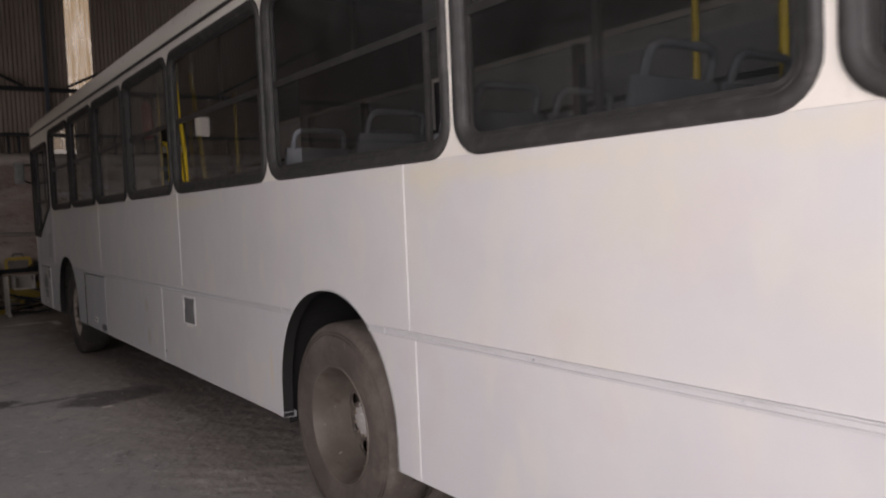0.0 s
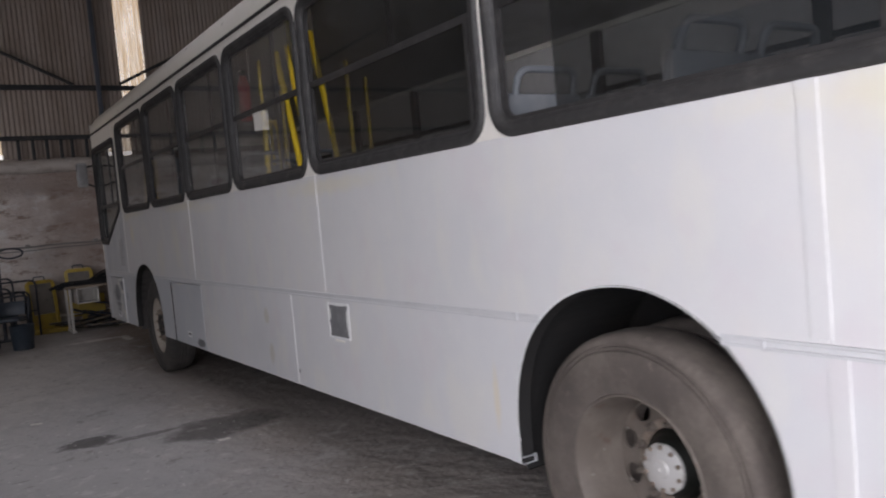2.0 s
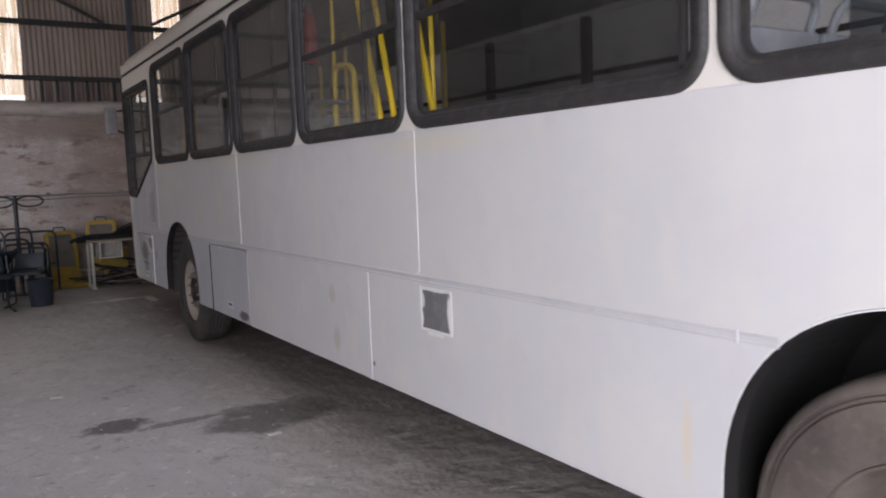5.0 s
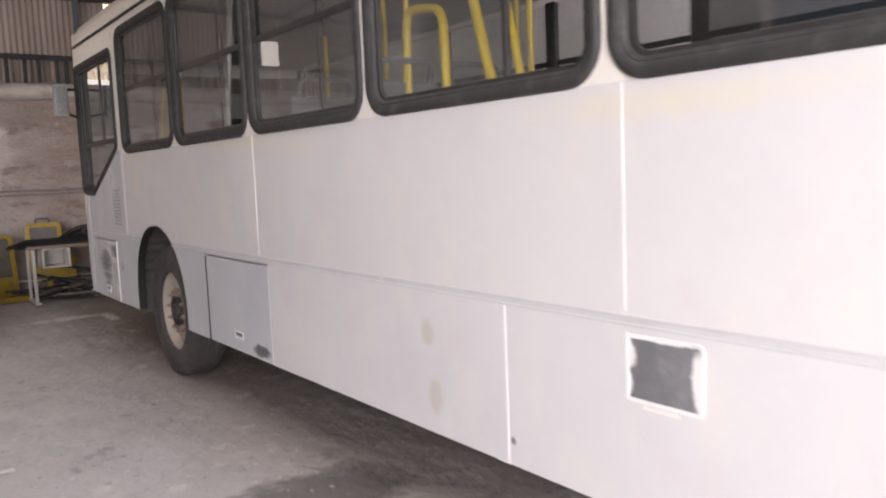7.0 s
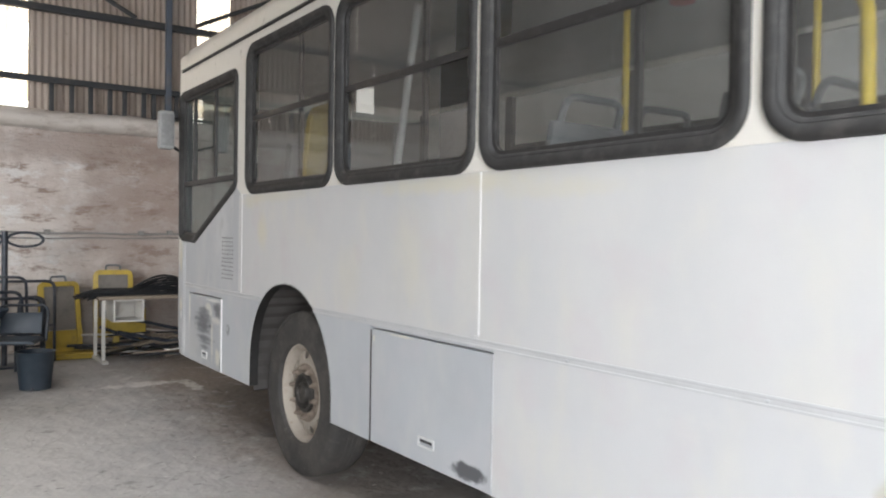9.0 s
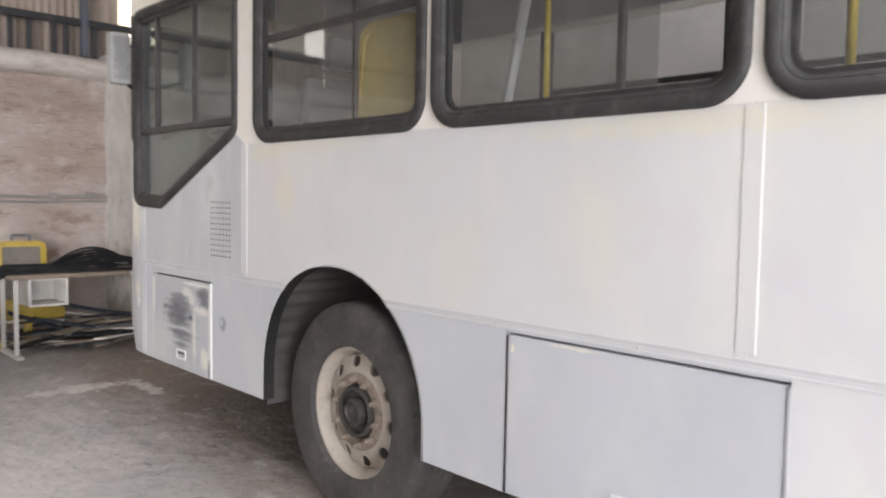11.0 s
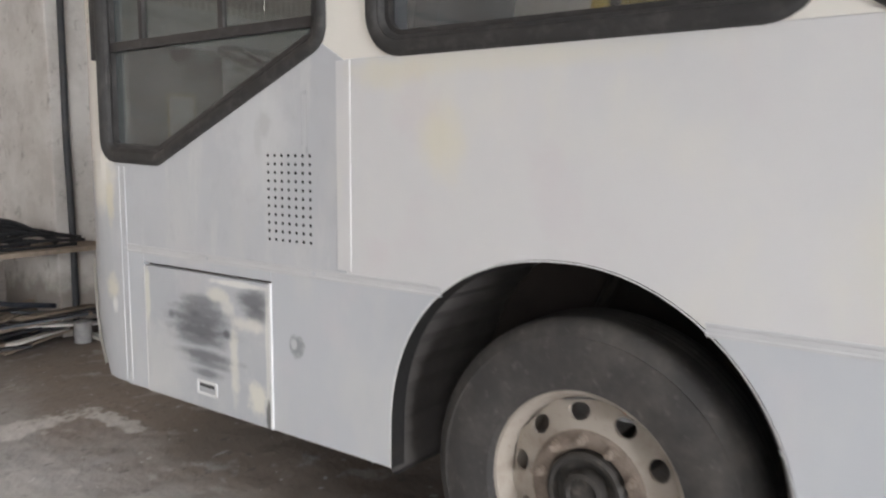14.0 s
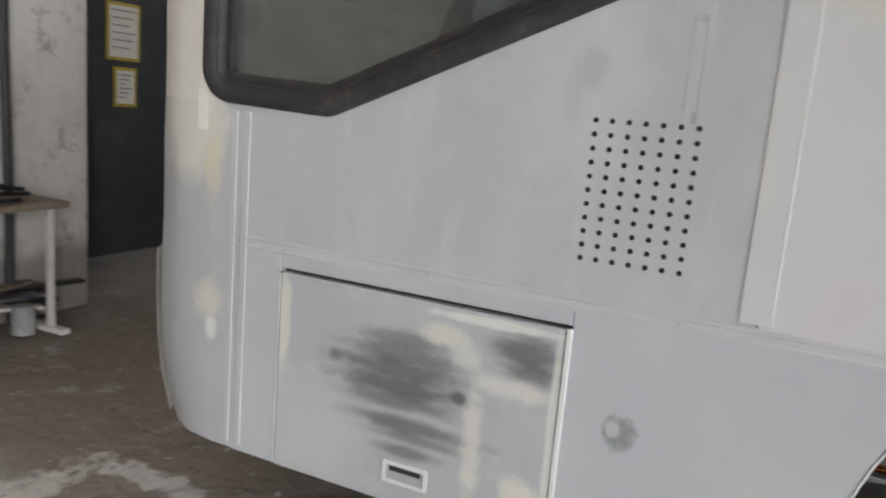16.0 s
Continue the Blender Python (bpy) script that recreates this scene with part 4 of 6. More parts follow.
lower_plate(3.65, fr, PRIMER_COOL)
lower_plate(ff, 5.93, PRIMER_COOL)
lower_plate(6.745, NOSE, PRIMER_COOL)
lower_plate(2.640, 3.645, PRIMER_COOL, x=0.003, top=0.953, label="service flap with a dark gap along its top")
side_plate("skirt_panel", [(2.635, 0.962), (3.65, 0.962), (3.65, RAIL_Z - 0.004), (2.635, RAIL_Z - 0.004)], 0.0, 0.03, PRIMER_COOL)
flap = lower_plate(5.937, 6.738, FLAP, x=-0.004, top=0.925, label="front service flap rubbed through to dark primer")
side_plate("skirt_panel", [(5.93, 0.936), (6.745, 0.936), (6.745, RAIL_Z - 0.004), (5.93, RAIL_Z - 0.004)], 0.0, 0.03, PRIMER_COOL)
# Dark seams show the frame behind the plates.
bm = mesh()
sheet(bm, bites(BACK, -3.2, SKIRT + 0.02, SILL), 0.034, 0.04, 0)
part("seam_backing", bm, UNDER, bus, smooth=0)
for a, b in ((rf + 0.02, fr - 0.02), (ff + 0.02, NOSE), (-3.2, rr - 0.02)):
    bm = mesh()
    box(bm, 0.034, 0.04, a, b, SKIRT + 0.02, RAIL_Z + 0.12)
    part("seam_backing", bm, UNDER, bus, smooth=0)


def strip(name, y0, y1, z0, z1, proud, material, label=""):
    bm = mesh()
    box(bm, -proud, 0.004, y0, y1, z0, z1, 0.002)
    return part(name, bm, material, bus, label, smooth=0)


# Covers over the plate joints, with a bare bright edge each.
for y0, y1, z0, z1 in ((5.525, 5.585, 1.015, 1.708), (2.735, 2.79, 1.02, 1.708), (0.005, 0.06, 1.02, 1.708), (-3.125, -3.065, 1.02, 1.708), (-3.165, -3.11, 0.372, 0.975)):
    strip("joint_cover", y0, y1, z0, z1, 0.003, PRIMER)
    strip("joint_edge", y0 - 0.003, y0 + 0.001, z0, z1, 0.004, JOINT, "pale joint edge")
strip("joint_cover", 0.57, 0.625, SKIRT, 0.968, 0.003, PRIMER_LOW)
strip("joint_edge", 0.562, 0.570, SKIRT, 0.968, 0.004, JOINT, "bright bare joint edge")
strip("joint_edge", 5.926, 5.938, 0.372, 0.93, 0.008, EDGE, "bright bare flap edge")
strip("joint_edge", 6.739, 6.745, 0.372, 0.92, 0.003, JOINT)
strip("joint_gap", 3.6445, 3.6475, 0.372, 0.95, 0.0035, UNDER, "dark joint line")
strip("joint_edge", 2.632, 2.638, 0.372, 0.95, 0.003, RAIL)
for y0 in (6.862, 6.905):
    strip("corner_bead", y0, y0 + 0.022, 0.39, 1.34, 0.004, CAB_SHEET, "raised bead on the front corner")




for y0, y1, z0, z1 in ((5.724, 5.728, 1.41, 1.622), (5.750, 5.755, 1.43, 1.618), (5.728, 5.750, 1.606, 1.622), (5.722, 5.735, 1.405, 1.43)):
    strip("rub_mark", y0, y1, z0, z1, 0.0009, RUBBED, "bare grey rubbed line")


def side_rail(y0, y1, thick, material=None):
    """The moulding along the joint between skirt and upper plates: two ridges and a groove."""
    z = RAIL_Z + 0.004
    prof = [(0.006, z - 0.018), (-thick, z - 0.017), (-thick, z - 0.010), (-thick * 0.35, z - 0.007), (-thick * 0.35, z + 0.007), (-thick, z + 0.010), (-thick, z + 0.017), (0.006, z + 0.018)]
    bm = mesh()
    sweep_rings(bm, [[(x, y, zz) for x, zz in prof] for y in (y0, y1)])
    part("side_rail", bm, material or RAIL_PALE, bus, "ridged moulding", smooth=20)


side_rail(BACK, -2.92, 0.010, RAIL_PALE)
side_rail(-2.92, -2.776, 0.003)
side_rail(-1.942, -1.80, 0.003)
side_rail(-1.80, 0.62, 0.005)
side_rail(0.62, 2.75, 0.003)
side_rail(2.75, 3.98, 0.003)
side_rail(3.98, 4.12, 0.004)
side_rail(4.12, 4.336, 0.004)
side_rail(5.148, 5.44, 0.004)
side_rail(5.44, NOSE - 0.03, 0.004)
for y0, y1, t in ((-2.93, -2.92, 0.010), (-1.812, -1.80, 0.006)):
    bm = mesh()
    box(bm, -t - 0.001, 0.004, y0, y1, RAIL_Z - 0.016, RAIL_Z + 0.023, 0.002)
    part("rail_cap", bm, RAIL_PALE, bus)
for y in (-5.6, -4.7, -3.9, -3.3, -1.2, -0.5, 1.4, 2.2, 3.1, 3.7, 5.7, 6.3):
    bm = mesh()
    lathe(bm, [(0.006, 0.0), (0.006, -0.008 if y < -3 else -0.005), (0.003, -0.010 if y < -3 else -0.007), (0, -0.010 if y < -3 else -0.007)], (y, RAIL_Z + 0.004), 8)
    part("rivet", bm, RAIL, bus)

# Arch lips: a narrow bright edge and a dark fold behind it, its shade in the colour.
for cy, cz, r in (F_ARCH, R_ARCH):
    for name, r0, r1, xa, xb, mat in (("arch_lip", 0.001, 0.006, -0.002, -0.001, JOINT), ("arch_fold", 0.006, 0.012, 0.0, 0.06, SHADED_ARCH)):
        bm = mesh()
        a = [bm.verts.new((xa, y, z)) for y, z in [(cy - REAR_CUT[cy] * (r - r0), SKIRT)] + arch_line(cy, cz, r - r0, 180, 0, 36) + [(cy + r - r0, SKIRT)]]
        b = [bm.verts.new((xb, y, z)) for y, z in [(cy - REAR_CUT[cy] * (r - r1), SKIRT)] + arch_line(cy, cz, r - r1, 180, 0, 36) + [(cy + r - r1, SKIRT)]]
        for k in range(len(a) - 1):
            bm.faces.new((a[k], a[k + 1], b[k + 1], b[k]))
        part(name, bm, mat, bus)
    # liner above the wheel
    bm = mesh()
    prev = None
    for k in range(57):
        ang = 200 - 220 * k / 56
        rib = 0.010 * (k % 2) if (cy > 0 and ang < 65) else 0.0
        rad = r + 0.045 + rib
        row = [bm.verts.new((x, cy + rad * math.cos(radians(ang)), max(cz + rad * math.sin(radians(ang)), 0.33))) for x in (0.045, 0.35, 0.66)]
        if prev:
            for i in range(2):
                bm.faces.new((prev[i], prev[i + 1], row[i + 1], row[i]))
        prev = row
    part("wheel_arch_liner", bm, LINER if cy > 0 else SHADED_ARCH, bus, "ribbed dark liner" if cy > 0 else "liner coloured black for the shade in the arch", smooth=0)
for y0, y1 in ((-1.765, -1.70),):
    bm = mesh()
    for z0, z1 in ((0.366, 0.370), (0.394, 0.398)):
        box(bm, 0.004, 0.075, y0, y1 + 0.02, z0, z1)
    box(bm, 0.069, 0.075, y0, y1 + 0.02, 0.370, 0.394)
    part("skirt_bracket", bm, RAIL, bus)

# Window band.
cells = [5.54] + [(a[0] + b[1]) / 2 for a, b in zip(WINDOWS, WINDOWS[1:])] + [BACK]


def rect(y0, y1, z0, z1):
    return [(y0, z0), (y1, z0), (y1, z1), (y0, z1)]


def band(outer, hole, hole_r):
    bm = mesh()
    o, h = rounded(outer, 0.004, 0, 6), rounded(hole, hole_r, 0.025, 6)
    sweep_rings(bm, [[(x, y, z) for y, z in line] for line, x in ((o, 0.0), (h, 0.0), (h, 0.04), (o, 0.04))], closed=True)
    return part("window_band", bm, CREAM, bus, "glossy cream paint between the windows", smooth=30)


def window(outline, r, bars, parent, panes, hole_glass):
    """A rubber-sealed window with its sash bars and panes."""
    bm = mesh()
    prof = ((0.0, 0.002), (0.004, -0.011), (0.012, -0.018), (0.024, -0.020), (0.036, -0.017), (0.046, -0.011), (0.049, -0.008), (0.052, -0.009), (0.060, -0.004), (0.066, 0.006), (0.066, 0.03))
    sweep_rings(bm, [[(x, y, z) for y, z in rounded(outline, r, d, 7)] for d, x in prof])
    w = part("window", bm, RUBBER, parent, "black rubber seal", smooth=50)
    bm = mesh()
    prof = ((0.060, 0.030), (0.060, 0.012), (0.082, 0.012), (0.082, 0.034))
    sweep_rings(bm, [[(x, y, z) for y, z in rounded(outline, r, d, 7)] for d, x in prof])
    part("sash", bm, SASH, w)
    for y0, y1, z0, z1, x in bars:
        bm = mesh()
        box(bm, x, x + 0.022, y0, y1, z0, z1, 0.003)
        part("bar", bm, SASH, w)
    for x, outline_p in panes:
        bm = mesh()
        sheet(bm, outline_p, x, x + 0.004, 0)
        p = part("pane", bm, hole_glass, w, smooth=0)
        p.visible_shadow = False
    return w


MID = 2.235
SPLITS = {0: 4.62, 1: 3.22, 2: 1.92, 3: 0.55, 4: -0.95, 5: -2.7, 6: -4.2, 7: -5.6}
OPEN_LOW = {1: (3.08, 3.93), 3: (0.40, 1.36), 4: (-1.6, -0.22), 5: (-3.3, -2.12), 2: (1.56, 2.6), 0: (4.19, 5.30), 6: (-4.85, -3.6), 7: (-6.1, -5.05)}
for k, (y0, y1) in enumerate(WINDOWS):
    band(rect(cells[k + 1], cells[k], SILL, TOP), rect(y0, y1, 1.705, 2.755), 0.14)
    i0, i1, z0, z1 = y0 + 0.07, y1 - 0.07, 1.78, 2.685
    low0, low1 = OPEN_LOW[k]
    bars = [(i0, i1, MID - 0.018, MID + 0.018, 0.014), (SPLITS[k] - 0.014, SPLITS[k] + 0.014, MID, z1, 0.024)]
    panes = [(0.020, rect(low0, low1, z0, MID)), (0.020, rect(i0 + (0.12 if k % 2 else 0), i1 - (0 if k % 2 else 0.1), MID, z1))]
    bars += [(low0 - 0.012, low0 + 0.012, z0, MID, 0.012) if k in (4, 5) else (SPLITS[k] - 0.012, SPLITS[k] + 0.012, z0, MID, 0.024)]
    if k in (2, 6, 7):
        panes[0] = (0.020, rect(i0, i1 - 0.02, z0, MID))
    window(rect(y0, y1, 1.705, 2.755), 0.14, bars, bus, panes, GLASS_PALE if k < 4 else GLASS)
# Cab side window, with a slanting lower edge.
bm = mesh()
out_o = [(7.05, TOP), (5.54, TOP), (5.54, 1.70), (6.60, 1.28), (7.05, 1.28)]
o, h = rounded(out_o, 0.004, 0, 6), rounded(CAB, 0.10, 0.025, 6)
sweep_rings(bm, [[(x, y, z) for y, z in line] for line, x in ((o, 0.0015), (h, 0.0015), (h, 0.04), (o, 0.04))], closed=True)
part("window_band", bm, CREAM, bus, "glossy cream paint round the cab window", smooth=30)
inner = rounded(CAB, 0.10, 0.07, 6)
window(CAB, 0.10, [(5.69, 6.96, 1.83, 1.868, 0.012), (6.72, 6.75, 1.86, 2.57, 0.022), (6.2, 6.23, 1.86, 2.57, 0.026)], bus, [(0.036, inner)], GLASS_CLEAR)

# Roof with gutter.
bm = mesh()
prof = [(0.0, TOP - 0.004), (-0.004, 2.84), (0.006, 2.93), (0.05, 3.01), (0.16, 3.08), (0.45, 3.14), (1.25, 3.18)]
prof += [(WIDE - x, z) for x, z in reversed(prof[:-1])]
under = [(x, z - 0.04) if 0.1 < x < 2.4 else ((x + 0.04) if x < 1 else x - 0.04, z - 0.005) for x, z in reversed(prof)]
ring = prof + under
stations = [(BACK, 0.96), (BACK + 0.1, 0.99), (BACK + 0.4, 1), (6.6, 1), (6.98, 0.995), (7.1, 0.965)]
rows = []
for y, s in stations:
    rows.append([bm.verts.new((1.25 + (x - 1.25) * (0.5 + 0.5 * s), y, 2.8 + (z - 2.8) * s)) for x, z in ring])
n = len(ring)
for a, b in zip(rows, rows[1:]):
    for k in range(n):
        bm.faces.new((a[k], a[(k + 1) % n], b[(k + 1) % n], b[k]))
bm.faces.new(rows[0])
bm.faces.new(list(reversed(rows[-1])))
part("roof", bm, CREAM, bus, "cream painted roof shell", smooth=50)
bm = mesh()
tube(bm, [(-0.010, BACK, 2.818), (-0.010, 6.95, 2.818), (0.06, 7.10, 2.815)], 0.012, 6)
part("gutter", bm, RUBBER, bus, "dark gutter strip")

# Nose and tail shells.
plan = [(-0.001, NOSE - 0.01), (0.0, NOSE + 0.10), (0.015, NOSE + 0.22), (0.06, NOSE + 0.33), (0.18, NOSE + 0.42), (0.6, NOSE + 0.50), (1.25, NOSE + 0.52)]
plan += [(WIDE - x, y) for x, y in reversed(plan[:-1])]
def nose_shell(name, z0, z1, material, label, points, grow=0.0, tuck=0.0):
    bm = mesh()
    n = max(2, round((z1 - z0) / 0.12))
    rings = []
    for i in range(n + 1):
        z = z0 + (z1 - z0) * i / n
        pull = tuck * max(0, 1 - (z - z0) / 0.25) ** 2
        dent = 0.012 * noise.noise((0, 3.0, z * 3.0))
        rings.append([bm.verts.new((x - grow * (1 if x < 1.25 else -1), y + grow - pull * (y - NOSE + 0.02) / 0.3 + (dent if 0.005 < x < 1 else 0), z)) for x, y in points])
    for a, b in zip(rings, rings[1:]):
        for k in range(len(a) - 1):
            bm.faces.new((a[k], a[k + 1], b[k + 1], b[k]))
    return part(name, bm, material, bus, label, smooth=60)


nose_shell("nose_panel", 0.375, 1.36, CAB_SHEET, "dented primed nose panel", plan, 0.0, 0.06)
nose_shell("header", 2.62, 2.95, CREAM, "cream header over the windscreen", plan)
nose_shell("bumper", 0.40, 0.90, CREAM, "cream bumper wrapped round the corner", plan[3:-3], 0.010, 0.05)
nose_shell("windscreen_pillar", 1.36, 2.63, CREAM, "cream windscreen pillar", [(0.0, 7.012)] + plan[1:5])
nose_shell("windscreen_pillar", 1.36, 2.63, CREAM, "cream windscreen pillar", plan[-5:])
bm = mesh()
box(bm, -0.004, 0.02, 7.045, 7.085, 1.80, 2.62, 0.006)
part("pillar_strip", bm, RUBBER, bus, "black strip along the windscreen pillar")
bm = mesh()
box(bm, 0.042, 0.10, 6.99, 7.04, 1.30, 2.62, 0.004)
part("pillar_lining", bm, SEAT, bus, "dark lining behind the windscreen pillar")
nose_shell("pillar_lining", 1.30, 2.63, SEAT, "dark lining behind the windscreen pillar", [(0.012, 7.03)] + plan[1:5], -0.012)
nose_shell("pillar_lining", 1.30, 2.63, SEAT, "dark lining behind the windscreen pillar", plan[-5:], -0.012)
bm = mesh()
rings = []
for z in (1.35, 2.64):
    rings.append([bm.verts.new((x, y - 0.02, z)) for x, y in plan[3:-3]])
for k in range(len(rings[0]) - 1):
    bm.faces.new((rings[0][k], rings[0][k + 1], rings[1][k + 1], rings[1][k]))
ws = part("windscreen", bm, GLASS_SCREEN, bus, "curved windscreen")
ws.visible_shadow = False
bm = mesh()
box(bm, 0.0, WIDE, BACK - 0.04, BACK, 0.5, 2.95, 0.02)
part("rear_panel", bm, PRIMER, bus, "primed rear panel")

# Far side: plates, pillars and plain panes.
bm = mesh()
sheet(bm, bites(BACK, NOSE, SKIRT, SILL), WIDE - 0.03, WIDE, 0)
part("far_side_panel", bm, PRIMER, bus, smooth=0)
bm = mesh()
box(bm, WIDE - 0.04, WIDE - 0.005, BACK, 7.05, 2.68, 2.84)
part("far_side_header", bm, CREAM, bus, smooth=0)
for y in cells + [6.95]:
    bm = mesh()
    box(bm, WIDE - 0.05, WIDE - 0.002, y - 0.05, y + 0.05, SILL, 2.69, 0.01)
    part("far_side_pillar", bm, RUBBER, bus)
for a, b in zip(cells, cells[1:]):
    bm = mesh()
    box(bm, WIDE - 0.035, WIDE - 0.02, b + 0.05, a - 0.05, MID - 0.02, MID + 0.02)
    part("far_side_bar", bm, SASH, bus, smooth=0)

# Lining, floor and ceiling.
for name, dims, mat in (("cabin_floor", (0.70, WIDE - 0.70, BACK + 0.02, 6.95, 0.93, 0.985), BUS_FLOOR), ("cabin_ceiling", (0.06, WIDE - 0.06, BACK + 0.02, 6.9, 2.72, 2.75), LINING),
                        ("dashboard", (0.08, WIDE - 0.08, 6.55, 7.0, 0.985, 1.42), SEAT)):
    bm = mesh()
    box(bm, *dims, 0.004)
    part(name, bm, mat, bus)
for x in (0.05, WIDE - 0.70):
    for y0, y1 in ((BACK + 0.02, rr - 0.05), (rf + 0.05, fr - 0.05), (ff + 0.05, 6.95)):
        bm = mesh()
        box(bm, x, x + 0.648, y0, y1, 0.93, 0.985, 0.004)
        part("cabin_floor", bm, BUS_FLOOR, bus)
for x in (0.045, WIDE - 0.06):
    bm = mesh()
    box(bm, x, x + 0.012, BACK + 0.02, 5.5, 1.13, 1.70)
    part("side_lining", bm, LINING, bus, smooth=0)
for x0, x1 in ((0.64, 0.70), (WIDE - 0.70, WIDE - 0.64)):
    for cy, cz, r in (F_ARCH, R_ARCH):
        bm = mesh()
        sheet(bm, [(cy - r - 0.04, 0.62)] + arc(cy, cz, r + 0.055, 150, 30, 16) + [(cy + r + 0.04, 0.62)], x0, x1, 0)
        part("wheel_box", bm, SHADED_MUD if cy > 0 else SHADED_ARCH, bus, smooth=0)
for x in (0.75, 1.6):
    bm = mesh()
    box(bm, x, x + 0.09, BACK + 0.3, 6.4, 0.60, 0.86, 0.01)
    part("chassis_rail", bm, UNDER, bus)
bm = mesh()
tube(bm, [(0.60, 5.02, 0.62), (0.58, 4.82, 1.02)], 0.022, 8)
part("damper_strut", bm, UNDER, bus, "dark strut in the wheel arch")
for cy in (4.70, -2.335):
    bm = mesh()
    tube(bm, [(0.35, cy, 0.43), (WIDE - 0.35, cy, 0.43)], 0.075, 10)
    part("axle", bm, UNDER, bus)
bm = mesh()
box(bm, 0.8, 1.5, -0.9, 1.4, 0.45, 0.85, 0.05)
part("gearbox", bm, UNDER, bus)
for y0, y1 in ((0.9, 1.9), (2.2, 3.3)):
    bm = mesh()
    box(bm, 1.75, 2.3, y0, y1, 0.42, 0.85, 0.05)
    part("fuel_tank", bm, UNDER, bus)

# ---- wheels ----


def holed_disc(bm, centre, r0, r1, x_of, count, hole_r, phase=0.14, thick=0.012):
    """A wheel disc between two radii with a ring of hand holes through it."""
    seg = 6
    for s in range(count):
        mid = 2 * math.pi * s / count + phase
        half = math.pi / count
        rm = (r0 + r1) / 2
        outer = rounded(rect(-half * rm, half * rm, r0, r1), 0.001, 0, seg)
        hole = [(1.25 * hole_r * math.cos(a), rm + 0.004 + hole_r * math.sin(a)) for a in [2 * math.pi * k / len(outer) for k in range(len(outer))]]
        k0 = min(range(len(hole)), key=lambda k: (Vector(hole[k]) - Vector(outer[0])).length)
        hole = hole[k0:] + hole[:k0]

        def place(u, r, dx):
            a = mid + u / rm
            return (x_of(r) + dx, centre[0] + r * math.cos(a), centre[1] + r * math.sin(a))

        mids = [((u + p) / 2, (r + q) / 2) for (u, r), (p, q) in zip(outer, hole)]
        sweep_rings(bm, [[place(u, r, dx) for u, r in line] for line, dx in ((outer, 0), (mids, 0), (hole, 0), (hole, thick))])
    bmesh.ops.remove_doubles(bm, verts=bm.verts, dist=0.0004)
    return bm


def tyre_profile(r_bead, r_out, x0, x1, ring, grooves=0):
    """Sidewall, an optional pair of moulded rings near the shoulder, and a rounded worn crown."""
    p = [(r_bead, x0 + 0.045), (r_bead + 0.008, x0 + 0.022), (r_bead + 0.012, x0 + 0.013), (r_bead + 0.016, x0 + 0.013), (r_bead + 0.040, x0 + 0.008), (r_bead + 0.085, x0), (r_bead + 0.125, x0 + 0.003)]
    if ring:
        p += [(r_out - 0.066, x0 + 0.009), (r_out - 0.064, x0 + 0.020), (r_out - 0.059, x0 + 0.022), (r_out - 0.057, x0 + 0.012), (r_out - 0.051, x0 + 0.013), (r_out - 0.049, x0 + 0.024), (r_out - 0.042, x0 + 0.025), (r_out - 0.040, x0 + 0.016)]
    else:
        p += [(r_out - 0.066, x0 + 0.008), (r_out - 0.054, x0 + 0.010), (r_out - 0.051, x0 + 0.008), (r_out - 0.047, x0 + 0.011)]
    p += [(r_out - 0.024, x0 + 0.019), (r_out - 0.010, x0 + 0.032), (r_out - 0.003, x0 + 0.052), (r_out - 0.001, x0 + 0.075)]
    a, b = x0 + 0.085, x1 - 0.085
    w = (b - a) / max(grooves, 1)
    for k in range(grooves):
        p += [(r_out - 0.001, a + k * w), (r_out, a + k * w + 0.006), (r_out, a + (k + 1) * w - 0.011), (r_out - 0.004, a + (k + 1) * w - 0.008), (r_out - 0.004, a + (k + 1) * w - 0.003)]
    if not grooves:
        p += [(r_out, a + 0.04), (r_out, b - 0.04)]
    p += [(r_out - 0.006, x1 - 0.075), (r_out - 0.016, x1 - 0.045), (r_out - 0.03, x1 - 0.022), (r_out - 0.1, x1), (r_bead, x1 - 0.03)]
    return p


